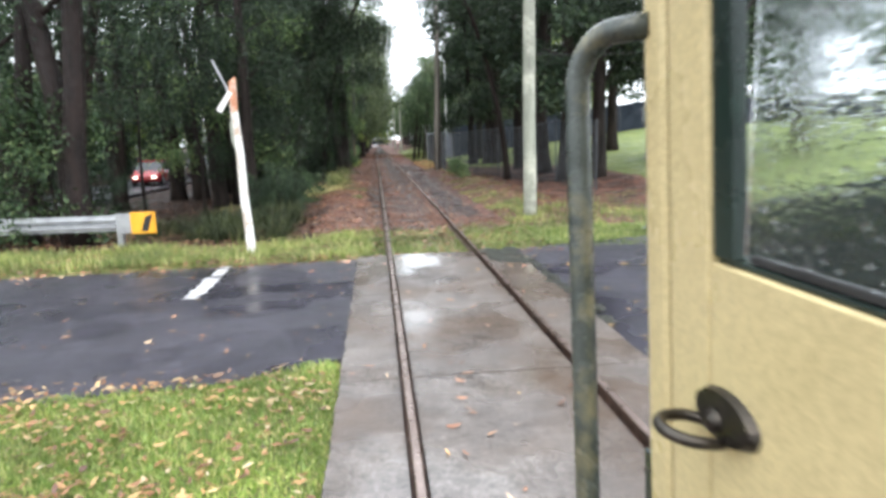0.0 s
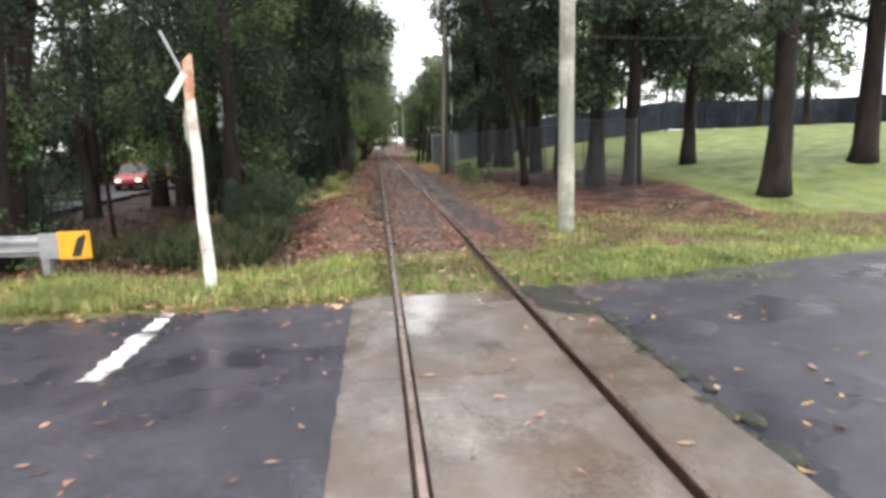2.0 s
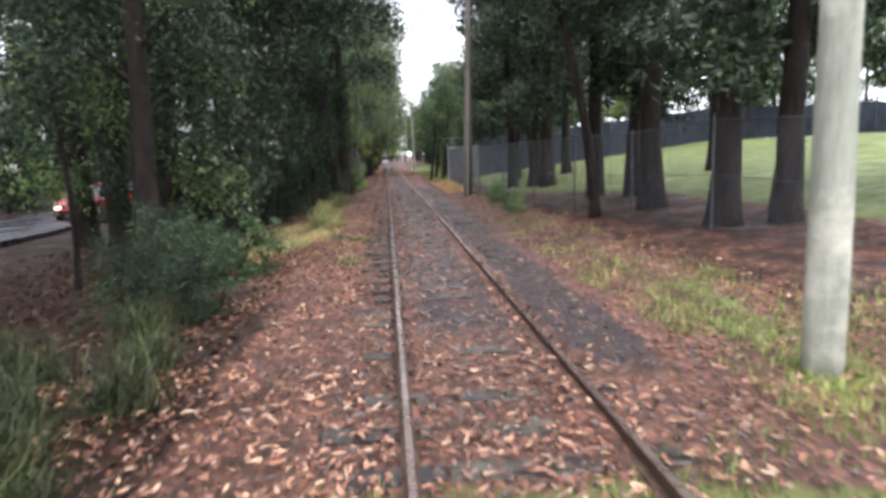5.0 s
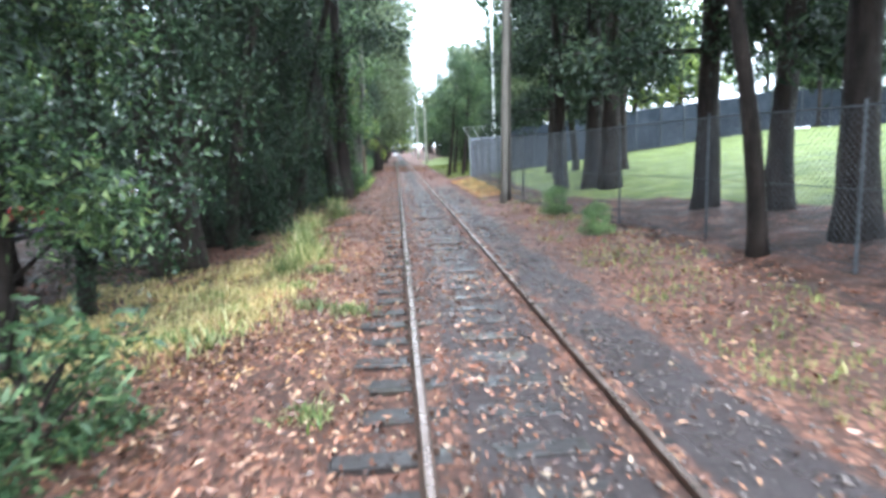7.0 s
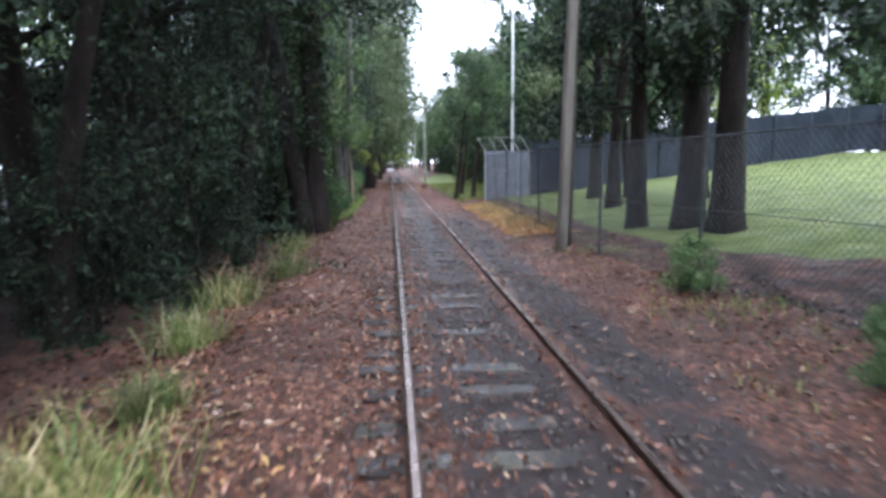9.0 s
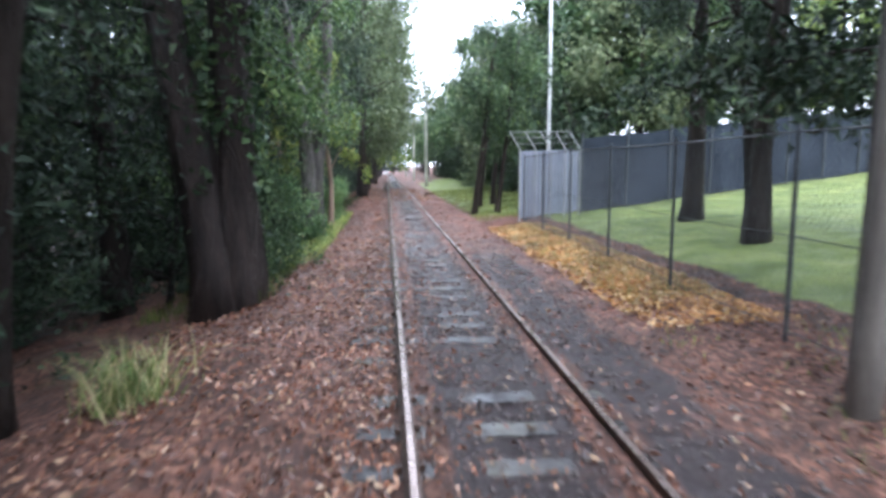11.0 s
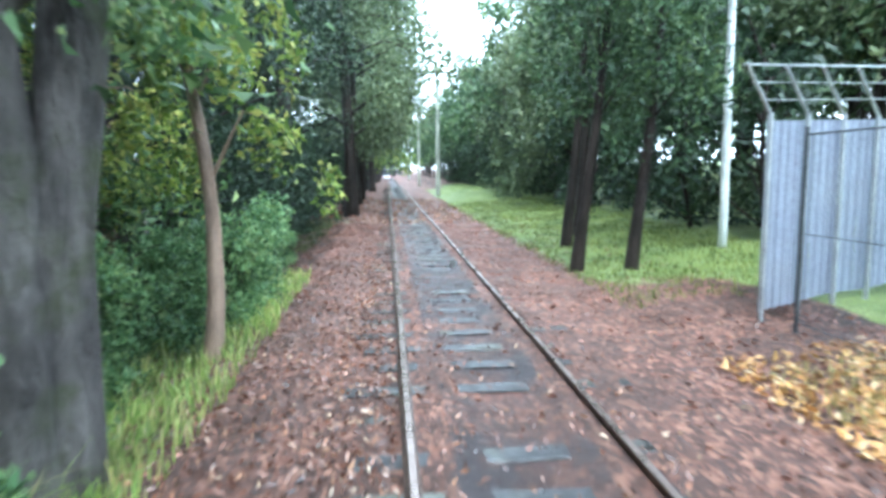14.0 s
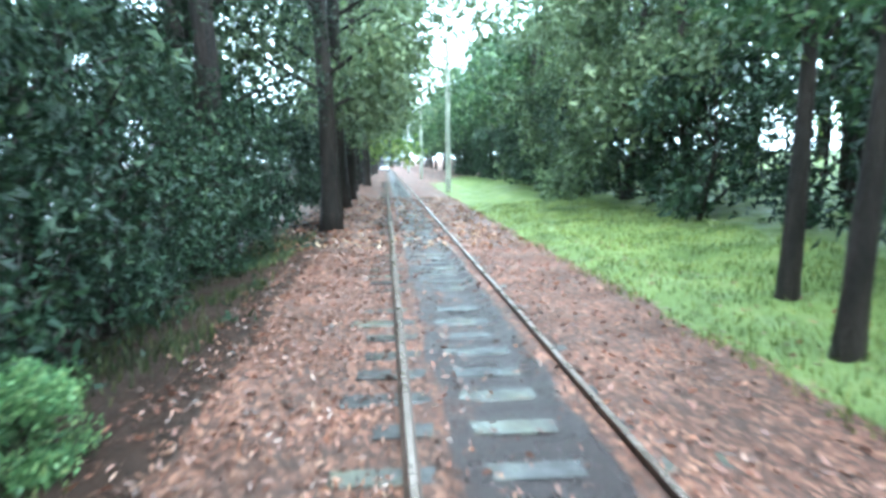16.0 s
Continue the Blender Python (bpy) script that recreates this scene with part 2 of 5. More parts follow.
M_WHITE_PAINT = surface("flaking_white_paint", (0.55, 0.54, 0.5), (0.82, 0.82, 0.8), 5, 60, (0.4, 0.7), 0.5, 0.006, (0.36, 0.27, 0.2), 3.2, (1, 1, 0.3))
M_ORANGE_WOOD = surface("raw_orange_timber", (0.3, 0.12, 0.06), (0.62, 0.3, 0.17), 6, 60, (0.5, 0.7), 0.6, 0.006, (0.6, 0.5, 0.42), 6.0, (1, 1, 0.3))
M_GALV = surface("galvanised_steel", (0.3, 0.31, 0.33), (0.52, 0.54, 0.56), 4, 60, (0.3, 0.5), 0.15, 0.003, metal=0.5)
M_SIGN_AMBER = surface("amber_reflective_sheet", (0.72, 0.32, 0.015), (0.85, 0.42, 0.03), 4, 60, (0.3, 0.5), 0.1, 0.002)
M_BLACK = surface("black_marking", (0.012, 0.012, 0.012), (0.03, 0.03, 0.03), 6, 60, (0.4, 0.6), 0.1, 0.002)
M_CORRUGATED = surface("blue_grey_sheet_metal", (0.24, 0.265, 0.345), (0.34, 0.37, 0.46), 0.8, 20, (0.35, 0.6), 0.15, 0.004, (0.3, 0.32, 0.37), 0.6)
M_DARK_SCREEN = surface("dark_screen_cloth", (0.013, 0.018, 0.027), (0.036, 0.045, 0.062), 1, 60, (0.7, 0.9), 0.3, 0.006, sheen=0.15)
M_WIRE = surface("fence_wire", (0.045, 0.052, 0.06), (0.1, 0.11, 0.12), 8, 60, (0.4, 0.6), 0.1, 0.002, metal=0.4)
M_CREAM = surface("cream_gloss_paint", (0.5, 0.41, 0.21), (0.57, 0.475, 0.26), 2.0, 90, (0.25, 0.42), 0.04, 0.001, (0.46, 0.375, 0.19), 2.0)
M_GREEN_PAINT = surface("dark_green_paint", (0.006, 0.013, 0.011), (0.014, 0.026, 0.021), 5, 60, (0.2, 0.4), 0.2, 0.002)
M_RAIL_PAINT = surface("wet_green_grey_paint", (0.028, 0.038, 0.032), (0.075, 0.088, 0.08), 12, 140, (0.12, 0.35), 0.5, 0.002, (0.16, 0.15, 0.09), 9.0)
M_BRONZE = surface("dark_bronze", (0.03, 0.026, 0.022), (0.085, 0.075, 0.062), 20, 120, (0.25, 0.45), 0.3, 0.001, metal=0.8)
M_RUBBER = surface("black_rubber", (0.01, 0.01, 0.01), (0.025, 0.025, 0.025), 10, 80, (0.6, 0.8), 0.3, 0.003)
M_GLASS = glass_material()
M_DROP, _n, _l, _p = nodes("clear_water")
_p.inputs["Transmission Weight"].default_value, _p.inputs["Roughness"].default_value, _p.inputs["IOR"].default_value = 1.0, 0.02, 1.33
M_CAR_RED = surface("wet_red_car_paint", (0.32, 0.03, 0.035), (0.42, 0.05, 0.05), 2, 40, (0.12, 0.25), 0.02, 0.001)
M_CAR_WHITE = surface("wet_white_car_paint", (0.7, 0.71, 0.72), (0.82, 0.82, 0.82), 2, 40, (0.12, 0.25), 0.02, 0.001)
M_CAR_MAROON = surface("wet_maroon_car_paint", (0.07, 0.012, 0.016), (0.11, 0.02, 0.024), 2, 40, (0.12, 0.25), 0.02, 0.001)
M_HEADLIGHT, _n, _l, _p = nodes("lit_headlight")
_p.inputs["Emission Color"].default_value, _p.inputs["Emission Strength"].default_value = (1.0, 0.86, 0.66, 1), 1.6
M_CAR_GLASS = surface("dark_car_glass", (0.015, 0.018, 0.02), (0.03, 0.034, 0.038), 2, 40, (0.05, 0.1), 0.02, 0.001)
M_LAMP = surface("red_lamp_lens", (0.6, 0.03, 0.02), (0.75, 0.06, 0.04), 8, 60, (0.1, 0.2), 0.1, 0.001)
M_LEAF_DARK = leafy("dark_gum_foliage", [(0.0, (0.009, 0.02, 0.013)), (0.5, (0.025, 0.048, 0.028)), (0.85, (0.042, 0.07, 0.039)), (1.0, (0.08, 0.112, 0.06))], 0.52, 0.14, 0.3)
M_LEAF_MID = leafy("mid_green_foliage", [(0.0, (0.02, 0.045, 0.02)), (0.5, (0.05, 0.095, 0.044)), (0.85, (0.09, 0.14, 0.065)), (1.0, (0.17, 0.23, 0.1))], 0.5, 0.22, 0.35)
M_LEAF_GLOSSY = leafy("glossy_wet_foliage", [(0.0, (0.02, 0.042, 0.024)), (0.5, (0.05, 0.09, 0.05)), (0.85, (0.085, 0.14, 0.075)), (1.0, (0.15, 0.21, 0.12))], 0.24, 0.16, 0.75)
# lit copy of the gum foliage: brightness of the open stretch put into the colour
M_LEAF_LIT = leafy("spring_green_foliage", [(0.0, (0.04, 0.082, 0.034)), (0.5, (0.105, 0.18, 0.075)), (0.85, (0.18, 0.26, 0.105)), (1.0, (0.31, 0.38, 0.16))], 0.42, 0.32, 0.4)
# pale olive leaves, lightened further to imitate rain haze over distance
M_LEAF_HAZED = leafy("olive_pale_foliage", [(0.0, (0.052, 0.08, 0.042)), (0.5, (0.112, 0.15, 0.08)), (1.0, (0.2, 0.24, 0.135))], 0.5, 0.26, 0.35)
# daylight on the far gums is mixed into this leaf colour
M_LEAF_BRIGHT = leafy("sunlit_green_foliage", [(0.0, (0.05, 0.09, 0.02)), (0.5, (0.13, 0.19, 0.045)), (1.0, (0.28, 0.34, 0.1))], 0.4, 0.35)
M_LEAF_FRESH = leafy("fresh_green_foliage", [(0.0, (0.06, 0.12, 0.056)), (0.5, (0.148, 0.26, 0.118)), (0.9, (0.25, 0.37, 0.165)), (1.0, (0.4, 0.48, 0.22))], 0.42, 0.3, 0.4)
M_LEAF_LIME = leafy("lime_foliage", [(0.0, (0.1, 0.17, 0.045)), (0.5, (0.28, 0.37, 0.08)), (0.8, (0.48, 0.5, 0.13)), (1.0, (0.6, 0.54, 0.18))], 0.45, 0.38, 0.35)
M_GRASS = leafy("verge_grass_blades", [(0.0, (0.085, 0.145, 0.036)), (0.5, (0.22, 0.29, 0.09)), (0.85, (0.4, 0.43, 0.17)), (1.0, (0.58, 0.53, 0.31))], 0.45, 0.35)
M_GRASS_GREEN = leafy("short_green_grass", [(0.0, (0.13, 0.23, 0.055)), (0.6, (0.33, 0.44, 0.13)), (0.88, (0.52, 0.55, 0.22)), (1.0, (0.56, 0.48, 0.28))], 0.45, 0.42)
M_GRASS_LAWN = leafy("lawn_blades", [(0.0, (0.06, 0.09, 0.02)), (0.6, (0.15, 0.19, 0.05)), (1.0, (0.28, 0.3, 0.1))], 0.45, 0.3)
M_GRASS_STRAW = leafy("straw_grass_blades", [(0.0, (0.22, 0.21, 0.075)), (0.5, (0.46, 0.4, 0.19)), (1.0, (0.66, 0.55, 0.33))], 0.5, 0.3)
M_LITTER = leafy("fallen_leaves", [(0.0, (0.045, 0.022, 0.017)), (0.35, (0.15, 0.065, 0.047)), (0.65, (0.3, 0.132, 0.093)), (0.9, (0.46, 0.265, 0.19)), (1.0, (0.57, 0.41, 0.31))], 0.26, 0.1)
M_GRASS_MIXED = leafy("green_and_straw_blades", [(0.0, (0.06, 0.11, 0.03)), (0.4, (0.17, 0.24, 0.07)), (0.65, (0.34, 0.36, 0.15)), (0.85, (0.55, 0.5, 0.28)), (1.0, (0.66, 0.58, 0.38))], 0.45, 0.3)
# blade colour darkened to carry the shade under the left trees
M_GRASS_SHADED = leafy("dark_tussock_blades", [(0.0, (0.014, 0.022, 0.009)), (0.7, (0.04, 0.056, 0.02)), (1.0, (0.13, 0.14, 0.06))], 0.55, 0.15, 0.3)
M_LITTER_MIXED = leafy("tan_fallen_leaves", [(0.0, (0.12, 0.055, 0.035)), (0.35, (0.3, 0.13, 0.07)), (0.7, (0.48, 0.26, 0.12)), (0.9, (0.56, 0.36, 0.17)), (1.0, (0.6, 0.48, 0.36))], 0.35, 0.1)
M_LITTER_PALE = leafy("pale_brown_fallen_leaves", [(0.0, (0.16, 0.075, 0.055)), (0.35, (0.3, 0.16, 0.11)), (0.7, (0.45, 0.29, 0.2)), (0.9, (0.55, 0.41, 0.31)), (1.0, (0.6, 0.36, 0.14))], 0.35, 0.1)
M_LITTER_AMBER = leafy("amber_fallen_leaves", [(0.0, (0.2, 0.085, 0.035)), (0.5, (0.44, 0.22, 0.075)), (0.85, (0.56, 0.34, 0.12)), (1.0, (0.6, 0.48, 0.32))], 0.4, 0.15)
M_LITTER_SODDEN = leafy("sodden_fallen_leaves", [(0.0, (0.07, 0.033, 0.026)), (0.4, (0.145, 0.058, 0.044)), (0.8, (0.23, 0.098, 0.073)), (1.0, (0.34, 0.18, 0.135))], 0.4, 0.06)
# decayed leaves, with the shadow of the left wood worked into their colour
M_LITTER_SHADED = leafy("rotting_fallen_leaves", [(0.0, (0.02, 0.012, 0.009)), (0.6, (0.075, 0.035, 0.025)), (0.93, (0.16, 0.075, 0.05)), (1.0, (0.35, 0.17, 0.11))], 0.45, 0.05, 0.35)
M_LITTER_BRIGHT = leafy("yellow_fallen_leaves", [(0.0, (0.28, 0.14, 0.08)), (0.4, (0.45, 0.29, 0.16)), (0.8, (0.6, 0.4, 0.16)), (1.0, (0.6, 0.5, 0.38))], 0.35, 0.1)


# ---- mesh helpers ----
def mesh_of(name, verts, faces, mat, smooth=False):
    me = bpy.data.meshes.new(name)
    me.from_pydata([tuple(map(float, v)) for v in verts], [], [tuple(map(int, f)) for f in faces])
    me.materials.append(mat)
    if smooth:
        me.polygons.foreach_set("use_smooth", [True] * len(me.polygons))
    me.update()
    return me


def thing(name, label, category, group="", kind="", at=(0, 0, 0), rz=0):
    ob = new(name)
    ob.matrix_world = pose(*at, 0, 0, rz)
    return tagged(ob, label, category, group, kind)


def hang(name, me, parent, label=""):
    ob = new(name, me)
    ob.parent = parent
    return tagged(ob, label)


def part(name, bm, mat, parent, label="", smooth=False):
    me = bpy.data.meshes.new(name)
    bm.to_mesh(me)
    bm.free()
    me.materials.append(mat)
    if smooth:
        me.polygons.foreach_set("use_smooth", [True] * len(me.polygons))
    return hang(name, me, parent, label)


def box(bm, lo, hi, bevel=0.0, m=None):
    r = bmesh.ops.create_cube(bm, size=1)
    c = [(a + b) / 2 for a, b in zip(lo, hi)]
    s = [b - a for a, b in zip(lo, hi)]
    bmesh.ops.scale(bm, verts=r["verts"], vec=s)
    bmesh.ops.translate(bm, verts=r["verts"], vec=c)
    if bevel:
        es = list({e for v in r["verts"] for e in v.link_edges})
        bmesh.ops.bevel(bm, geom=es, offset=bevel, segments=2, affect="EDGES", profile=0.6)
    if m is not None:
        bmesh.ops.transform(bm, matrix=m, verts=bm.verts)
    return bm


def tube_data(points, radii, sides=8, cap=True, wob=0.0, rng=None):
    """Vertices and faces of a tapered tube along points."""
    vs, fs = [], []
    pts = [Vector(p) for p in points]
    for i, p in enumerate(pts):
        d = (pts[min(i + 1, len(pts) - 1)] - pts[max(i - 1, 0)]).normalized()
        if i == 0:
            a = d.orthogonal().normalized() if abs(d.z) < 0.9 else Vector((1, 0, 0)) - d * d.x
        else:
            a = a - d * a.dot(d)
        a.normalize()
        b = d.cross(a)
        for k in range(sides):
            t = 2 * math.pi * k / sides
            r = radii[i] * (1 + (wob * (rng.random() - 0.5) if rng else 0))
            vs.append(p + (a * math.cos(t) + b * math.sin(t)) * r)
        if i:
            o = (i - 1) * sides
            for k in range(sides):
                fs.append((o + k, o + (k + 1) % sides, o + sides + (k + 1) % sides, o + sides + k))
    if cap:
        fs.append(tuple(range(sides))[::-1])
        fs.append(tuple(range(len(vs) - sides, len(vs))))
    return vs, fs


def join_data(items):
    vs, fs = [], []
    for v, f in items:
        o = len(vs)
        vs += list(v)
        fs += [tuple(i + o for i in q) for q in f]
    return vs, fs


def leaf_quads(centres, rng, length, width, droop=0.0, flat=False, fold=0.25, plain=False):
    """Bent pointed leaves, one quad each, at the given centres."""
    n = len(centres)
    c = np.asarray(centres, float)
    d = rng.normal(size=(n, 3))
    if flat:
        d[:, 2] *= 0.18
    d[:, 2] -= droop
    d /= np.linalg.norm(d, axis=1)[:, None]
    e = rng.normal(size=(n, 3))
    if flat:
        e[:, 2] *= 0.3
    e -= d * (e * d).sum(1)[:, None]
    e /= np.linalg.norm(e, axis=1)[:, None]
    nn = np.cross(d, e)
    s = rng.uniform(0.6, 1.35, (n, 1))
    L, W = length * s, width * s * rng.uniform(0.75, 1.25, (n, 1))
    a, b = c - d * L / 2, c + d * L / 2 - nn * L * fold
    m1, m2 = c + e * W / 2 + nn * W * 0.15, c - e * W / 2 + nn * W * 0.15
    if plain:
        m1 = a + d * L * 0.4 + e * W * 0.9 + nn * W * 0.3
        return np.stack([a, m1, b], 1).reshape(-1, 3), np.arange(3 * n).reshape(-1, 3)
    vs = np.stack([a, m1, b, m2], 1).reshape(-1, 3)
    fs = np.arange(4 * n).reshape(-1, 4)
    return vs, fs


def lance_leaves(centres, rng, length, width):
    """Long, curled and twisted gum leaves lying flat, six triangles each."""
    n = len(centres)
    c = np.asarray(centres, float)
    az = rng.uniform(0, 2 * math.pi, n)
    d = np.column_stack([np.cos(az), np.sin(az), rng.normal(0, 0.12, n)])
    e = np.column_stack([-np.sin(az), np.cos(az), rng.normal(0, 0.3, n)])
    up = np.cross(d, e)
    s = rng.uniform(0.5, 1.35, (n, 1))
    L, W = length * s, width * s * rng.uniform(0.7, 1.3, (n, 1))
    bend, curl = rng.normal(0, 0.14, (n, 1)), rng.uniform(-0.05, 0.16, (n, 1))
    rows = []
    for t, w in ((-0.5, 0), (-0.24, 0.8), (0.02, 1.0), (0.28, 0.62), (0.5, 0)):
        m = c + d * L * t + e * L * bend * (4 * t * t - 0.5) + up * L * curl * 4 * t * t
        rows += [m] if w == 0 else [m + e * W * w / 2 + up * W * 0.12, m - e * W * w / 2 + up * W * 0.12]
    vs = np.stack(rows, 1).reshape(-1, 3)
    tri = np.array([(0, 2, 1), (1, 2, 3), (2, 4, 3), (3, 4, 5), (4, 6, 5), (5, 6, 7)])
    return vs, (tri[None] + (np.arange(n) * 8)[:, None, None]).reshape(-1, 3)


def fast_mesh(name, vs, fs, mat):
    me = bpy.data.meshes.new(name)
    k = fs.shape[1]
    me.vertices.add(len(vs))
    me.vertices.foreach_set("co", np.asarray(vs, np.float32).ravel())
    me.loops.add(fs.size)
    me.loops.foreach_set("vertex_index", fs.astype(np.int32).ravel())
    me.polygons.add(len(fs))
    me.polygons.foreach_set("loop_start", np.arange(0, fs.size, k, dtype=np.int32))
    me.materials.append(mat)
    me.update(calc_edges=True)
    me.validate()
    return me


def grass_mesh(name, xy, z, rng, height, width, mat, lean=0.5):
    """Tapered bent blades, three triangles each."""
    n = len(xy)
    h = height * rng.uniform(0.45, 1.3, n)
    az, az2 = rng.uniform(0, 2 * math.pi, n), rng.uniform(0, 2 * math.pi, n)
    ln = lean * rng.uniform(0.2, 1.2, n)
    base = np.column_stack([xy, z])
    side = np.column_stack([np.cos(az), np.sin(az), np.zeros(n)]) * (width * rng.uniform(0.6, 1.3, n))[:, None]
    out = np.column_stack([np.cos(az2), np.sin(az2), np.zeros(n)])
    mid = base + out * (h * ln * 0.35)[:, None] + np.array([0, 0, 1]) * (h * 0.6)[:, None]
    tip = base + out * (h * ln)[:, None] + np.array([0, 0, 1]) * (h * (1.0 - 0.35 * ln))[:, None]
    vs = np.stack([base - side, base + side, mid + side * 0.7, tip, mid - side * 0.7], 1).reshape(-1, 3)
    fs = (np.array([(0, 1, 2), (0, 2, 4), (4, 2, 3)])[None] + (np.arange(n) * 5)[:, None, None]).reshape(-1, 3)
    return fast_mesh(name, vs, fs, mat)


# ---- the lie of the land ----
def smooth(a, b, x):
    t = np.clip((x - a) / (b - a), 0, 1)
    return t * t * (3 - 2 * t)


def land(x, y):
    """Height of the ground; the rail heads lie at 0."""
    x, y = np.asarray(x, float), np.asarray(y, float)
    z = np.full(np.broadcast(x, y).shape, -0.155)
    past = smooth(14, 22, y)
    z = z - 0.55 * past * smooth(-2.2, -7, x) + 0.10 * past * smooth(-1.2, -2.0, x) * smooth(-3.2, -2.2, x)
    z = z + past * 0.14 * smooth(2.2, 3.4, x) + smooth(16, 24, y) * 0.105 * np.clip(x - 4.2, 0, 22)
    z = z + smooth(14.3, 15.5, y) * (0.036 * np.exp(-((x + 0.4) / 0.2) ** 2) + 0.088 * smooth(0.28, 0.62, x) * smooth(0.8, 0.7, x) + 0.035 * np.exp(-((x - 1.1) / 0.2) ** 2))
    z = z - 0.034 * smooth(17, 19, y) * smooth(40, 33, y) * np.exp(-((x + 1.04) / 0.2) ** 2)
    z = z + 0.048 * smooth(-1.26, -1.4, x) * (smooth(6.6, 6.0, y) + smooth(10.8, 11.2, y) * smooth(16.5, 14, y))
    wav = 0.035 * np.sin(1.7 * x + 0.6 * y) * np.sin(0.9 * y - 0.7 * x) + 0.02 * np.sin(4.1 * x - 2.3 * y)
    away = smooth(1.3, 2.2, np.abs(x)) * smooth(12.0, 13.5, y)
    return z + wav * away


def patchy(x, y, f=1.3):
    return 0.5 + 0.5 * np.sin(f * x + 1.7 * np.sin(0.8 * f * y)) * np.sin(f * 0.9 * y + 1.3 * np.sin(0.7 * f * x))


def build_ground():
    xs = np.concatenate([[-900, -400, -200, -120, -80, -55, -40, -30, -23, -18, -14, -11, -9.5], np.arange(-8.5, 9.01, 0.18),
                         [9.7, 11, 13, 16, 20, 25, 30, 40, 60, 100, 200, 400, 900]])
    ys = np.concatenate([[-900, -300, -120, -60, -30, -15, -8, -4], np.arange(-2, 78, 0.2), [79, 81, 84, 88, 94, 102, 115, 135, 165, 210, 300, 500, 1000, 2500]])
    X, Y = np.meshgrid(xs, ys)
    Z = land(X, Y)
    nx, ny = len(xs), len(ys)
    idx = np.arange(nx * ny).reshape(ny, nx)
    fs = np.stack([idx[:-1, :-1], idx[:-1, 1:], idx[1:, 1:], idx[1:, :-1]], -1).reshape(-1, 4)
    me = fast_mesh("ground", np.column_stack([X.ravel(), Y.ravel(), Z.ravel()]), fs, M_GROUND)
    me.polygons.foreach_set("use_smooth", [True] * len(me.polygons))
    x, y = X.ravel(), Y.ravel()
    masks = {
        "grass": np.maximum.reduce([
            smooth(-1.0, -1.35, x) * smooth(6.6, 5.6, y) * smooth(4.2, 4.9, y + 0.5 * (x + 3.6)),
            smooth(10.3, 11.2, y) * smooth(15.6, 14.0, y) * smooth(2.0, 1.2, np.abs(x + 0.2)) * 0.8,
            smooth(10.3, 11.2, y) * smooth(0.9, -0.5, y - 12.9 - 1.3 * smooth(-2.8, -1.0, x)),
            0.5 * smooth(3.4, 4.2, x) * smooth(11, 12.5, y) * smooth(21, 15, y) * (0.5 + 0.6 * patchy(x, y, 1.1)),
            0.5 * smooth(2.2, 2.7, x) * smooth(4.0, 3.4, x) * smooth(14, 16, y) * (1 - 0.6 * smooth(19, 24, y)) * smooth(42, 34, y),
            0.5 * smooth(-1.9, -2.6, x) * smooth(-6.0, -4.6, x) * smooth(24.0, 26, y) * smooth(32, 29.5, y),
            0.6 * smooth(-2.0, -2.6, x) * smooth(-6, -4.5, x) * smooth(44, 48, y) * smooth(62, 59, y)]),
        "gravel": np.maximum(smooth(0.75, 1.0, x) * smooth(2.1, 1.6, x) * smooth(14.5, 18, y) * smooth(56, 46, y) * (0.55 + 0.35 * patchy(x, y, 1.5)),
                             0.8 * smooth(-0.62, -0.4, x) * smooth(0.68, 0.6, x) * smooth(15.5, 19, y) * (0.7 + 0.3 * patchy(x, y, 1.7)) * (1 - 0.2 * smooth(45, 54, y) * smooth(61, 57, y))),
        # bare earth, plus tree shade painted in left of the track
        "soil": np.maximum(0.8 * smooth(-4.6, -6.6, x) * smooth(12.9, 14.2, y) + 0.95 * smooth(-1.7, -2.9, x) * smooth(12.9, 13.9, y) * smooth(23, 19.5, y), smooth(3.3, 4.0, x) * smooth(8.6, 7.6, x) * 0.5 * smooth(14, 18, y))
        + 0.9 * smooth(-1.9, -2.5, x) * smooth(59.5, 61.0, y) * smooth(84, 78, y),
        "lawn": smooth(-0.5, 0.7, x - 8.0 + 3.4 * smooth(30, 41, y)) * smooth(15, 19, y) * smooth(130, 90, y) + smooth(2.3, 2.9, x) * smooth(57, 61, y) * smooth(130, 90, y) * smooth(9, 7, x),
        "amber": smooth(2.3, 2.8, x) * smooth(4.3, 3.7, x) * smooth(42.5, 45, y) * smooth(55.5, 52, y) * 0.95,
    }
    for key, val in masks.items():
        a = me.attributes.new(key, "FLOAT", "POINT")
        a.data.foreach_set("value", val.astype(np.float32))
    return tagged(new("ground", me), "leaf-strewn forest ground with grass and mown lawn", "ground", kind="structure")


build_ground()


def slab(name, outline, top, bottom, mat, bevel=0.0):
    """A flat piece of paving with real thickness."""
    bm = bmesh.new()
    low = [bm.verts.new((x, y, bottom)) for x, y in outline]
    f = bm.faces.new(low)
    r = bmesh.ops.extrude_face_region(bm, geom=[f])
    up = [v for v in r["geom"] if isinstance(v, bmesh.types.BMVert)]
    bmesh.ops.translate(bm, verts=up, vec=(0, 0, top - bottom))
    bmesh.ops.recalc_face_normals(bm, faces=bm.faces)
    if bevel:
        es = [e for e in bm.edges if all(abs(v.co.z - top) < 1e-5 for v in e.verts)]
        bmesh.ops.bevel(bm, geom=es, offset=bevel, segments=2, affect="EDGES")
    return bm


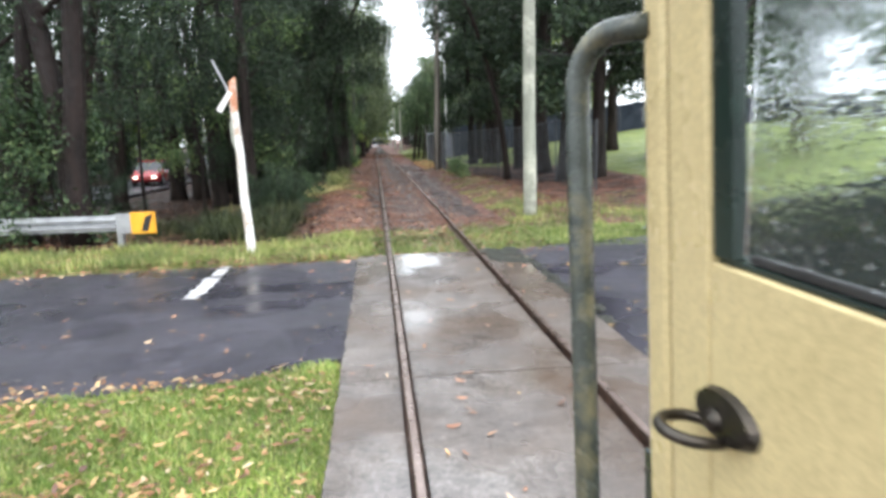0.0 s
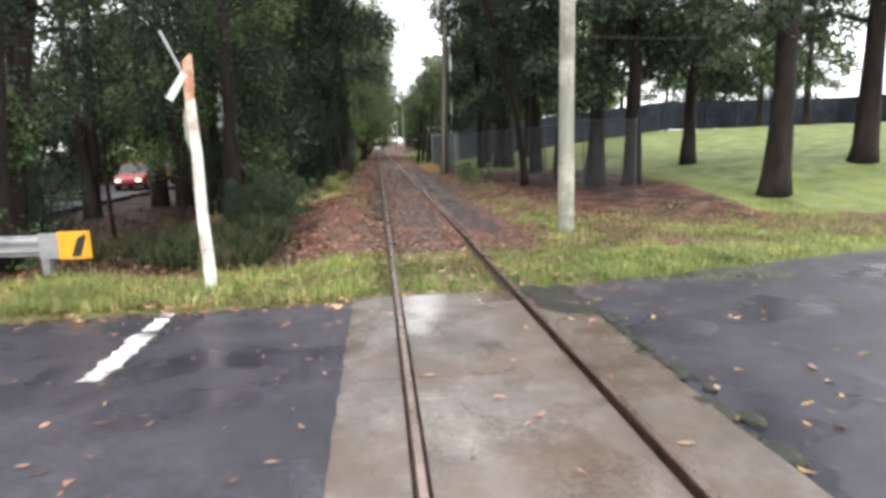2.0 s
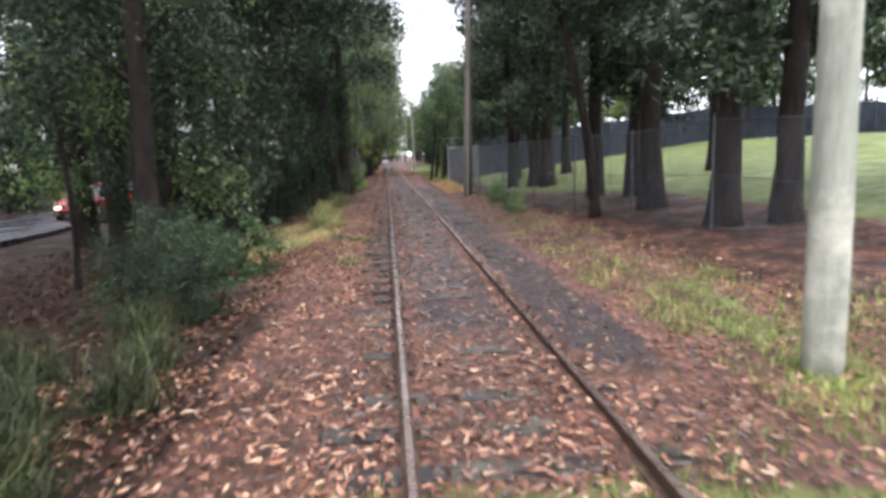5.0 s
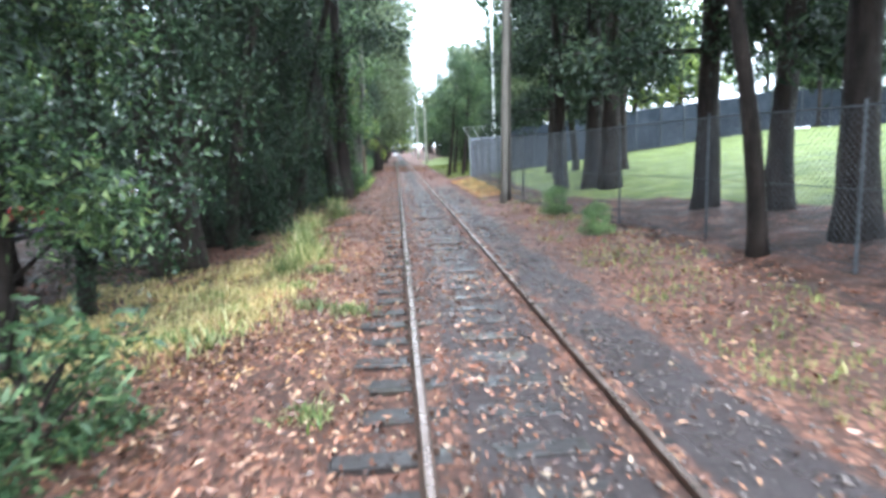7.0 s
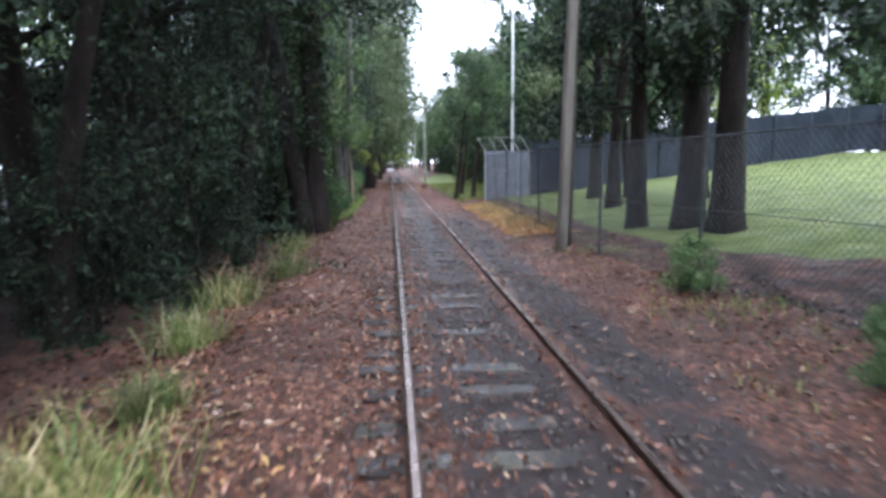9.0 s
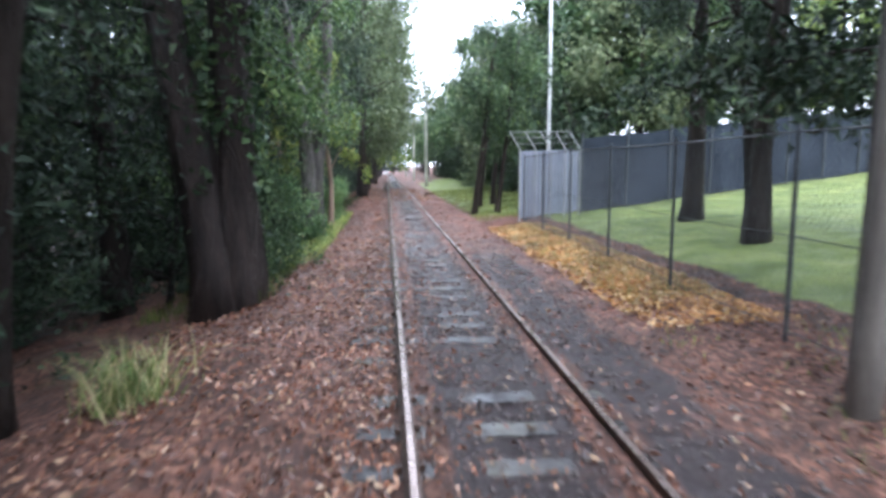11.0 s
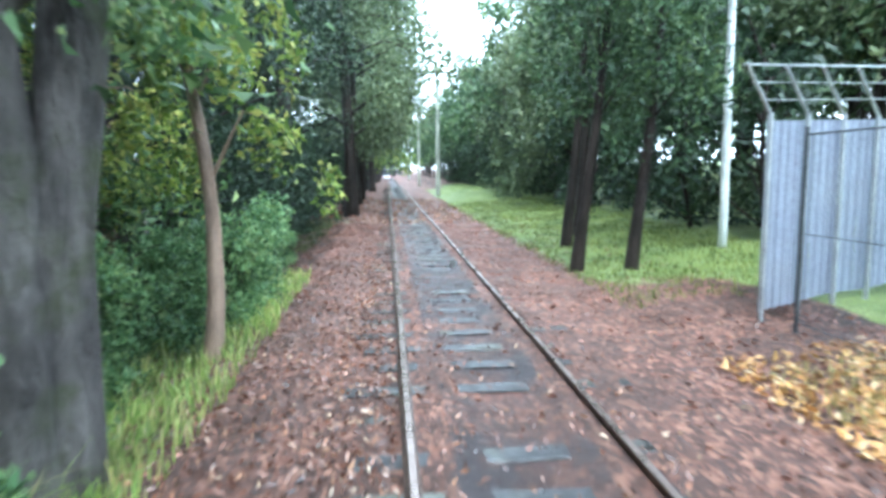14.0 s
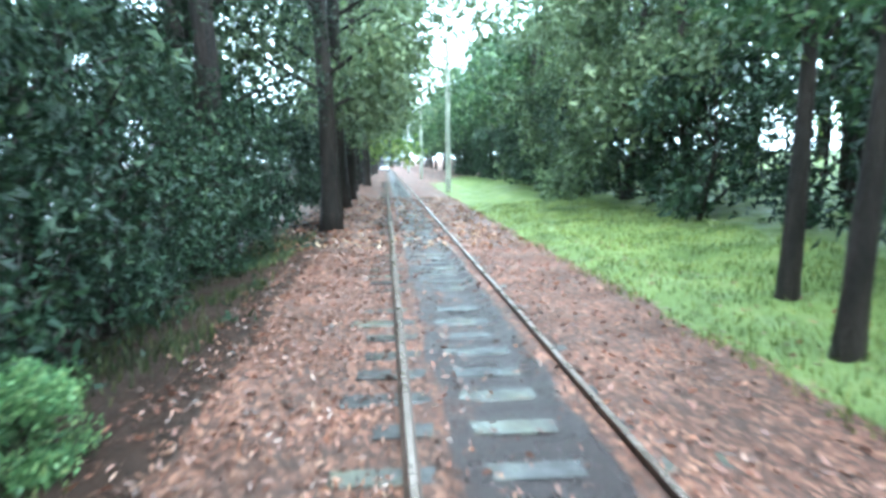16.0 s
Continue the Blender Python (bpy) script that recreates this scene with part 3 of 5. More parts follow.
def uneven(a, b, n, amp, rng):
    """Points from a to b that waver sideways."""
    out = []
    for i in range(n + 1):
        t = i / n
        x, y = a[0] + (b[0] - a[0]) * t, a[1] + (b[1] - a[1]) * t
        w = amp * (rng.random() - 0.5) if 0 < i < n else 0
        out.append((x, y + w))
    return out


def build_crossing():
    rng = random.Random(4)
    road = thing("road", "rain-wet dark asphalt road crossing the tracks", "road", kind="structure")
    left = uneven((-1.22, 6.28), (-2.4, 5.78), 6, 0.05, rng) + uneven((-2.4, 5.78), (-9, 5.2), 30, 0.09, rng)[1:] + [(-70, -2), (-70, 5)]
    left += uneven((-12, 10.55), (-1.22, 11.1), 40, 0.07, rng)
    part("asphalt", slab("asphalt", left, -0.1, -0.2, M_ASPHALT), M_ASPHALT, road)
    right = [(1.31, 3.0), (70, 1.0), (70, 22)] + uneven((9, 13.3), (1.31, 11.4), 30, 0.08, rng)
    part("asphalt", slab("asphalt", right, -0.1, -0.2, M_ASPHALT), M_ASPHALT, road)
    for (x0, y0), (x1, y1), w in (((-3.29, 8.85), (-3.31, 11.02), 0.125),):
        bm = bmesh.new()
        n = 34
        rows = []
        for i in range(n + 1):
            t = i / n
            x, y = x0 + (x1 - x0) * t, y0 + (y1 - y0) * t
            worn = 1.0 if t < 0.6 else 0.72
            rows.append([bm.verts.new((x - w * worn * (0.68 + 0.42 * rng.random()), y, -0.096)), bm.verts.new((x + w * worn * (0.68 + 0.42 * rng.random()), y, -0.096))])
        for i, (p, q) in enumerate(zip(rows, rows[1:])):
            if i not in (21, 30):
                bm.faces.new((p[0], p[1], q[1], q[0]))
        bmesh.ops.delete(bm, geom=[v for v in bm.verts if not v.link_faces], context="VERTS")
        part("lane_marking", bm, M_PAINT_LINE, road, "worn white painted line")
    side = [(-18.5, 11.0), (-13.2, 11.0), (-13.2, 40), (-14.5, 75), (-16, 120), (-21, 120), (-19.5, 75), (-18.5, 40)]
    part("side_road", slab("side_road", side, -0.5, -1.0, M_ASPHALT), M_ASPHALT, road, "wet side road behind the trees")
    pave = thing("crossing_pavement", "wet stained concrete level-crossing slabs between rusty rails", "pavement", kind="structure")
    # strips: outside the left rail, between the rails, outside the right rail, with flangeway gaps
    strips = ((-1.25, -0.765), (-0.66, 0.66), (0.765, 1.36))
    cuts = (-6.0, -1.2, 2.4, 5.58, 8.4, 11.12)
    for x0, x1 in strips:
        for y0, y1 in zip(cuts, cuts[1:]):
            dz = rng.uniform(-0.006, 0.006)
            a, b = y0 + 0.002, y1 - 0.002
            steps = [a + (b - a) * i / 14 for i in range(15)]
            # the outer edges are chipped, those along the rails straight
            west = [(x0 + rng.uniform(0, 0.02), y) for y in reversed(steps)] if x0 < -1 else [(x0, b), (x0, a)]
            east = [(x1 - rng.uniform(0, 0.035), y) for y in steps] if x1 > 1 else [(x1, a), (x1, b)]
            bm = slab("concrete_slab", west + east, -0.06 + dz * 0.5, -0.25, M_CONCRETE, 0.005)
            part("concrete_slab", bm, M_CONCRETE, pave)


build_crossing()


# ---- the railway ----
GAUGE_HALF = 0.7175


def rail_mesh():
    """Flat-bottomed rail, 107 mm high, swept along the track."""
    prof = [(-0.055, -0.127), (0.055, -0.127), (0.055, -0.117), (0.012, -0.105), (0.009, -0.045), (0.027, -0.036), (0.028, -0.008), (0.021, 0.0),
            (-0.021, 0.0), (-0.028, -0.008), (-0.027, -0.036), (-0.009, -0.045), (-0.012, -0.105), (-0.055, -0.117)]
    ys = [-30] + list(np.arange(-6, 90, 3.0)) + [110, 150, 220, 400]
    rng = random.Random(2)
    vs, fs = [], []
    k = len(prof)
    for i, y in enumerate(ys):
        w = rng.uniform(-0.006, 0.006)
        vs += [(x + w, y, z) for x, z in prof]
        if i:
            o = (i - 1) * k
            fs += [(o + j, o + (j + 1) % k, o + k + (j + 1) % k, o + k + j) for j in range(k)]
    me = mesh_of("rail", vs, fs, M_RAIL)
    me.materials.append(M_RAILTOP)
    for i, f in enumerate(me.polygons):
        if i % k in (6, 7, 8):
            f.material_index = 1
    return me


def sleeper_mesh(rng, length):
    bm = bmesh.new()
    box(bm, (-length / 2, -0.11, -0.14), (length / 2, 0.11, 0), 0.014)
    for v in bm.verts:
        v.co += Vector((rng.uniform(-0.02, 0.02), rng.uniform(-0.012, 0.012), rng.uniform(-0.008, 0.004)))
    me = bpy.data.meshes.new("sleeper")
    bm.to_mesh(me)
    bm.free()
    me.materials.append(M_SLEEPER)
    return me


def build_track():
    rng = random.Random(7)
    track = thing("railway_track", "straight rusty rails on weathered timber sleepers half buried in leaves", "railway track")
    me = rail_mesh()
    for side in (-1, 1):
        r = hang("rail", me, track)
        r.location = (side * GAUGE_HALF, 0, 0)
    kinds = [sleeper_mesh(rng, L) for L in (2.02, 2.2, 2.32, 2.42, 2.55)]
    y = 14.9
    while y < 118:
        s = hang("sleeper", rng.choice(kinds), track)
        s.matrix_basis = pose(rng.uniform(-0.09, 0.06), y, -0.128 - (rng.uniform(0.0, 0.012) if rng.random() > (0.5 if 31 < y < 39 else 0.22) else 0.03), 0, rng.uniform(-0.6, 0.6), rng.uniform(-1.6, 1.6))
        y += rng.uniform(0.56, 0.68)
    spike = bmesh.new()
    box(spike, (-0.02, -0.02, -0.02), (0.02, 0.02, 0.03), 0.006)
    sm = bpy.data.meshes.new("rail_spike")
    spike.to_mesh(sm)
    spike.free()
    sm.materials.append(M_RAIL)
    for ob in [o for o in track.children if o.name.startswith("sleeper")]:
        yy = ob.location.y
        if 15 < yy < 45:
            for x in (-GAUGE_HALF - 0.075, -GAUGE_HALF + 0.075):
                k = hang("rail_spike", sm, track)
                k.location = (x, yy + rng.uniform(-0.06, 0.06), -0.118)
    plate = bmesh.new()
    box(plate, (0.012, -0.25, -0.1), (0.032, 0.25, -0.04), 0.006)
    for yy in (-0.18, -0.06, 0.06, 0.18):
        box(plate, (0.03, yy - 0.014, -0.084), (0.05, yy + 0.014, -0.056), 0.004)
    pm = bpy.data.meshes.new("fishplate")
    plate.to_mesh(pm)
    plate.free()
    pm.materials.append(M_RAIL)
    for yy in (18.6, 30.9, 43.2, 55.5):
        for x, turn in ((-GAUGE_HALF, 0), (-GAUGE_HALF, 180), (GAUGE_HALF, 0), (GAUGE_HALF, 180)):
            k = hang("fishplate", pm, track)
            k.matrix_basis = pose(x, yy, 0, 0, 0, turn)


build_track()


# ---- trees ----
def tree_meshes(seed, height, radius, crown_from, crown_r, leaves, leaf, leaf_mat, bark, lean=0.6, limbs=8, squash=1.0, droop=0.4, plain=True, wob=0.16, over=None, twin=None, far=False):
    """One tree at the origin: trunk with limbs, and a crown of separate leaves in uneven clumps."""
    rng, nr = random.Random(seed), np.random.default_rng(seed)
    pts, rad = [], []
    ax, ay = rng.uniform(-lean, lean), rng.uniform(-lean, lean)
    if over:
        ax, ay = over
    for i in range(17):
        t = i / 16
        pts.append((ax * t * t + 0.12 * math.sin(5 * t + seed), ay * t * t + 0.1 * math.sin(4 * t + 2 * seed), -0.4 + (height * 0.9 + 0.4) * t))
        rad.append(radius * (1.0 - 0.8 * t + 0.45 * math.exp(-t / 0.045)))
    items, arms = [tube_data(pts, rad, 12, True, wob, rng)], []
    if twin:
        tx, ty = twin
        stem = [(tx * 0.5, ty * 0.5, -0.4), (tx * 0.62, ty * 0.62, 0.6), (tx * 0.85, ty * 0.85, 1.7), (tx * 1.4, ty * 1.4, 3.2), (tx * 2.1, ty * 2.1, 5.5), (tx * 2.4, ty * 2.4, 9)]
        arms.append(("stem", tube_data(stem, [radius * k for k in (1.4, 1.05, 0.85, 0.75, 0.6, 0.3)], 12, True, wob, rng)))
    clumps = []
    n_limb = limbs * 2
    for i in range(n_limb):
        t = crown_from / height + (0.97 - crown_from / height) * (i + rng.random()) / n_limb
        k = min(int(t * 16), 15)
        a = Vector(pts[k]).lerp(Vector(pts[k + 1]), t * 16 - k)
        az = i * 2.4 + rng.uniform(-0.4, 0.4)
        reach = crown_r * (0.55 + 0.5 * rng.random()) * (1.0 - 0.55 * max(0, t - 0.6))
        b = a + Vector((math.cos(az) * reach, math.sin(az) * reach, rng.uniform(-0.3, 1.6) * squash))
        mid = a.lerp(b, 0.5) + Vector((0, 0, rng.uniform(0.05, 0.5)))
        r0 = max(0.025, radius * 0.34 * (1.1 - t))
        arms.append(("limb", tube_data([a, mid, b], [r0, r0 * 0.65, r0 * 0.2], 5, False)))
        clumps += [(b, 1.0), (mid.lerp(b, 0.4), 0.9), (a.lerp(b, 0.75) + Vector((rng.uniform(-1, 1), rng.uniform(-1, 1), rng.uniform(-0.8, 0.6))), 0.8)]
    top = Vector(pts[-1])
    clumps += [(top + Vector((rng.uniform(-1, 1), rng.uniform(-1, 1), rng.uniform(-0.6, 0.8))), 0.9) for _ in range(4)]
    if far:
        items += [d for _, d in arms]
    trunk = mesh_of("trunk", *join_data(items), bark, True)
    boughs = [] if far else [mesh_of(k, *d, bark, True) for k, d in arms]
    c = np.array([tuple(p) for p, _ in clumps])
    w = np.array([s for _, s in clumps])
    pick = nr.integers(0, len(c), leaves)
    spread = crown_r * 0.165 * w[pick][:, None]
    off = np.clip(nr.normal(size=(leaves, 3)), -1.9, 1.9) * spread
    off[:, 2] *= 0.75
    pos = c[pick] + off
    pos[:, 2] -= droop * np.clip(np.abs(nr.normal(size=leaves)), 0, 1.8) * 0.8
    pos[:, 2] = np.maximum(pos[:, 2], 0.15)
    vs, fs = leaf_quads(pos, nr, leaf[0], leaf[1], droop, plain=plain)
    crown = fast_mesh("crown", vs, fs, leaf_mat)
    return trunk, crown, boughs


TREES = {}


def tree(kind, x, y, scale=1.0, turn=0.0, sink=0.0, label=None, group=""):
    name, text, cat, args = KINDS[kind]
    if kind not in TREES:
        TREES[kind] = tree_meshes(**args)
    trunk, crown, boughs = TREES[kind]
    ob = thing(name, label or text, cat, group)
    z = float(land(x, y)) - sink
    ob.matrix_world = pose(x, y, z, 0, 0, turn) @ Matrix.Diagonal((scale, scale, scale, 1))
    hang("trunk", trunk, ob)
    hang("crown", crown, ob)
    for me in boughs:
        hang(me.name.split(".")[0], me, ob)
    return ob


KINDS = {
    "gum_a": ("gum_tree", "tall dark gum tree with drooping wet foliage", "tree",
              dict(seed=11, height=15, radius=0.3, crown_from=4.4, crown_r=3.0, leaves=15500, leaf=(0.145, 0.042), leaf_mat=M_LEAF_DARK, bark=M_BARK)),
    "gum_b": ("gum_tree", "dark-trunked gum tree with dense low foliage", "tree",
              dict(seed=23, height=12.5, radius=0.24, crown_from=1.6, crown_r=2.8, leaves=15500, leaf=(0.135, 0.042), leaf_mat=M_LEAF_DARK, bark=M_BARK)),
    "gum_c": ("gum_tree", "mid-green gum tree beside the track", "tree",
              dict(seed=37, height=13, radius=0.2, crown_from=2.0, crown_r=2.7, leaves=18000, leaf=(0.165, 0.05), leaf_mat=M_LEAF_LIT, bark=M_BARK)),
    "gum_glossy": ("gum_tree", "low-branched tree with large glossy wet leaves", "tree",
                   dict(seed=131, height=8.5, radius=0.15, crown_from=0.9, crown_r=2.3, leaves=14000, leaf=(0.135, 0.038), leaf_mat=M_LEAF_GLOSSY, bark=M_BARK, plain=False, limbs=9)),
    "gum_forked": ("gum_tree", "thick reddish-dark forked gum behind the guard rail", "tree",
                   dict(seed=139, height=13, radius=0.27, twin=(0.34, -0.1), crown_from=4.6, crown_r=3.4, leaves=9000, leaf=(0.17, 0.05), leaf_mat=M_LEAF_DARK, bark=M_BARK_RED, over=(-1.6, 1.0), limbs=6, wob=0.2)),
    "shrub_low": ("understorey_shrub", "low spreading shrub with long glossy green leaves", "shrub",
                  dict(far=True, seed=149, height=1.05, radius=0.03, crown_from=0.12, crown_r=0.85, leaves=2600, leaf=(0.15, 0.042), leaf_mat=M_LEAF_MID, bark=M_BARK, limbs=8, lean=0.15, plain=False, squash=0.35, droop=0.15)),
    "gum_grey": ("gum_tree", "grey-barked tree with a mossy forked trunk close to the track", "tree",
                 dict(seed=151, height=11, radius=0.26, twin=(0.3, 0.35), crown_from=3.4, crown_r=2.3, leaves=9000, leaf=(0.15, 0.05), leaf_mat=M_LEAF_LIT, bark=M_BARK_GREY, over=(-1.0, 0.5), wob=0.4)),
    "sapling_upright": ("sapling", "upright pale orange-barked sapling with lime-yellow leaves", "tree",
                        dict(seed=157, height=6.5, radius=0.115, crown_from=2.3, crown_r=0.78, leaves=3600, leaf=(0.12, 0.055), leaf_mat=M_LEAF_LIME, bark=M_BARK_PALE, limbs=6, over=(-0.5, 0.2), plain=False)),
    "gum_slim": ("gum_tree", "slim dark-trunked tree at the edge of the lawn", "tree",
                 dict(seed=163, height=8.0, radius=0.13, crown_from=3.0, crown_r=1.5, leaves=5200, leaf=(0.15, 0.05), leaf_mat=M_LEAF_MID, bark=M_BARK, over=(0.9, 0.4), limbs=6)),
    "gum_thin": ("gum_tree", "dark gum trunk with a thin open crown", "tree",
                 dict(seed=97, height=14, radius=0.26, twin=(0.2, 0.15), crown_from=5.0, crown_r=3.0, leaves=6000, leaf=(0.2, 0.06), leaf_mat=M_LEAF_MID, bark=M_BARK, lean=1.2)),
    "gum_ivy": ("gum_tree", "big dark tree trunk wrapped in ivy at the trackside", "tree",
                dict(seed=101, height=16, radius=0.33, twin=(-0.36, 0.3), crown_from=6.0, crown_r=3.2, leaves=12000, leaf=(0.2, 0.06), leaf_mat=M_LEAF_DARK, bark=M_BARK_BROWN, lean=0.3, wob=0.5)),
    "gum_over": ("gum_tree", "dark gum leaning out high over the track", "tree",
                 dict(seed=107, height=15, radius=0.17, crown_from=8.0, crown_r=2.9, leaves=11000, leaf=(0.2, 0.06), leaf_mat=M_LEAF_DARK, bark=M_BARK, over=(5.0, 0.3))),
    "gum_light": ("gum_tree", "light green gum overhanging the far track", "tree",
                  dict(far=True, seed=113, height=14, radius=0.22, crown_from=2.6, crown_r=3.0, leaves=11000, leaf=(0.21, 0.075), leaf_mat=M_LEAF_HAZED, bark=M_BARK)),
    "gum_far": ("gum_tree", "far gum tree with dark drooping foliage", "tree",
                dict(far=True, seed=83, height=14, radius=0.25, crown_from=3.0, crown_r=3.3, leaves=4200, leaf=(0.42, 0.17), leaf_mat=M_LEAF_MID, bark=M_BARK)),
    "bright_far": ("gum_tree", "bright open-crowned gum beyond the road", "tree",
                   dict(far=True, seed=89, height=12, radius=0.22, crown_from=2.4, crown_r=3.2, leaves=3000, leaf=(0.42, 0.17), leaf_mat=M_LEAF_BRIGHT, bark=M_BARK)),
    "pine": ("pine_tree", "tall straight pine with a bare dark trunk and high crown", "tree",
             dict(seed=41, height=15, radius=0.36, crown_from=4.4, crown_r=2.7, leaves=10500, leaf=(0.25, 0.075), leaf_mat=M_LEAF_DARK, bark=M_BARK, lean=0.3)),
    "pine_forked": ("pine_tree", "dark forked pine with a spreading high crown", "tree",
                    dict(seed=45, height=14, radius=0.3, crown_from=3.2, crown_r=3.0, leaves=10500, leaf=(0.25, 0.075), leaf_mat=M_LEAF_DARK, bark=M_BARK, lean=0.9, limbs=6, wob=0.3)),
    "olive": ("roadside_tree", "rounded olive-green tree behind the path", "tree",
              dict(far=True, seed=53, height=9.5, radius=0.2, crown_from=1.2, crown_r=2.9, leaves=12000, leaf=(0.22, 0.085), leaf_mat=M_LEAF_HAZED, bark=M_BARK)),
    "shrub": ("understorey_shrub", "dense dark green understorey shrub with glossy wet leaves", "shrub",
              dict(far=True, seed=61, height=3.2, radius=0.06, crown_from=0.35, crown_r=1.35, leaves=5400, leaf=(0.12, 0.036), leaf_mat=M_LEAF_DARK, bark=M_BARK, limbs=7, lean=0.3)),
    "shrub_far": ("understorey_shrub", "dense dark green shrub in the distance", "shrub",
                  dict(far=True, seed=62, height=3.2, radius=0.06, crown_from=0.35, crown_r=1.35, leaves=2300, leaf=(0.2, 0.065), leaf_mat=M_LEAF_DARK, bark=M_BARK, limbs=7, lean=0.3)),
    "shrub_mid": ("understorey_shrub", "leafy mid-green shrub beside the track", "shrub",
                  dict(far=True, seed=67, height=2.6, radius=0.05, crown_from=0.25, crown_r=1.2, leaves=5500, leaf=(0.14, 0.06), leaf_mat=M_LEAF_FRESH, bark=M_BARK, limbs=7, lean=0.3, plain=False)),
    "shrub_olive": ("understorey_shrub", "open mid-green shrub behind the guard rail", "shrub",
                    dict(far=True, seed=73, height=2.9, radius=0.05, crown_from=0.4, crown_r=1.25, leaves=3600, leaf=(0.12, 0.05), leaf_mat=M_LEAF_MID, bark=M_BARK, limbs=7, lean=0.3, plain=False)),
    "sapling_dark": ("sapling", "thin dark sapling stem under the canopy", "tree",
                     dict(seed=79, height=7.0, radius=0.065, crown_from=3.6, crown_r=1.3, leaves=2200, leaf=(0.13, 0.042), leaf_mat=M_LEAF_DARK, bark=M_BARK, limbs=6, lean=0.3)),
    "sapling_lime": ("sapling", "slender pale-barked sapling with lime-yellow leaves", "tree",
                     dict(seed=71, height=6.5, radius=0.13, crown_from=1.6, crown_r=1.2, leaves=5600, leaf=(0.115, 0.05), leaf_mat=M_LEAF_LIME, bark=M_BARK_PALE, limbs=6, lean=0.2, plain=False)),
}


def build_left_wood():
    rng = random.Random(15)
    # the trees that stand out
    ivied = tree("gum_ivy", -2.95, 44.1, 1.0, 40, label="big dark tree trunk wrapped in ivy at the trackside")
    tree("gum_forked", -7.15, 14.35, 1.0, 0)
    tree("gum_forked", -8.35, 14.7, 0.85, 25, label="leaning reddish-dark gum trunk with high limbs")
    tree("gum_glossy", -5.7, 28.4, 0.95, 30)
    tree("gum_b", -5.9, 26.8, 0.6, 60)
    for x, y, k in ((-3.2, 19.5, 0.36), (-3.8, 20.2, 0.42), (-4.4, 20.0, 0.36)):
        tree("shrub", x, y, k, 50 * y, group="trackside undergrowth")
    for x, y, k in ((-3.55, 22.8, 0.8), (-4.2, 22.2, 0.75)):
        tree("shrub_low", x, y, k, 50 * y, group="trackside undergrowth")
    tree("gum_a", -5.3, 23.6, 0.85, 70)
    tree("gum_c", -6.6, 27.4, 1.0, 190)
    tree("gum_a", -5.6, 31.4, 0.9, 290)
    tree("gum_a", -9.4, 20.4, 0.9, 320)
    tree("sapling_dark", -8.3, 22.3, 1.0, 15)
    tree("sapling_dark", -7.3, 24.6, 1.1, 215)
    # added tree: its crown stays out of view and only shades the litter
    tree("gum_over", -8.2, 17.0, 1.05, 0)
    for x, y, k in ((-7.6, 14.7, 0.95), (-8.5, 15.0, 1.0), (-9.6, 14.9, 0.8)):
        tree("shrub_olive", x, y, k, 70 * x, group="trackside undergrowth")
    tree("gum_a", -7.2, 27.0, 1.0, 250)
    for x, y, k in ((-5.1, 34.6, 1.0), (-4.2, 40.4, 1.05), (-5.8, 33.2, 0.9)):
        tree("gum_over", x, y, k, rng.uniform(-15, 15))
    tree("sapling_upright", -2.7, 55.75, 0.92, 0)
    tree("gum_grey", -3.05, 52.8, 0.95, 0)
    for x, y, k in ((-7.4, 51.0, 1.0), (-8.2, 54.6, 1.05), (-7.2, 58.0, 0.95), (-8.0, 61.5, 1.0), (-7.4, 65.2, 1.0)):
        tree("gum_b", x, y, k, 37 * y)
    tree("sapling_lime", -4.5, 57.7, 0.85, 90)
    tree("gum_c", -4.9, 49.8, 0.95, 300)
    for x, y, k in ((-4.8, 63.4, 0.85), (-4.4, 71.5, 0.9), (-5.0, 37.6, 0.8)):
        tree("gum_ivy", x, y, k, rng.uniform(0, 360), label="tall dark trackside tree with a high crown")
    # a close row along the line
    y = 31.5
    while y < 75:
        # lit-coloured gums up to 58.5, dark-leaved ones beyond for deep shade
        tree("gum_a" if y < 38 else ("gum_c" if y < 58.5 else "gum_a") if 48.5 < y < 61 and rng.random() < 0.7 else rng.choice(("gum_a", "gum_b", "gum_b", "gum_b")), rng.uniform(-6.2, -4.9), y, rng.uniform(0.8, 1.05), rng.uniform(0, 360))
        y += rng.uniform(2.8, 4.2)
    y = 32.0
    while y < 80:
        tree((rng.choice(("gum_a", "gum_b")) if y > 40 else "gum_thin") if y < 70 else "gum_far", rng.uniform(-9.5, -7), y, rng.uniform(0.85, 1.15), rng.uniform(0, 360))
        y += rng.uniform(3.5, 5.5)
    for x, y in ((-11.5, 28.5), (-10.2, 32.0)):
        tree("gum_thin", x, y, rng.uniform(0.95, 1.1), rng.uniform(0, 360))
    # across the side road
    for x0, x1, y0, y1, step in ((-27, -21.5, 16, 95, 5.0), (-40, -31, 10, 100, 8.0)):
        y = y0
        while y < y1:
            tree(rng.choice(("bright_far", "bright_far", "gum_far")), rng.uniform(x0, x1), y, rng.uniform(0.85, 1.15), rng.uniform(0, 360))
            y += step * rng.uniform(0.7, 1.3)
    y = 15
    while y < 72:
        tree("shrub_far", rng.uniform(-23.5, -21.5), y, rng.uniform(1.2, 1.6), rng.uniform(0, 360), group="hedge beyond the side road")
        y += rng.uniform(2.2, 3.4)
    y = 76
    while y < 240:
        tree("gum_far" if y > 130 else ("gum_light" if y < 102 else "bright_far"), rng.uniform(-3.2, -2.3), y, rng.uniform(1.2, 1.45), rng.uniform(0, 360))
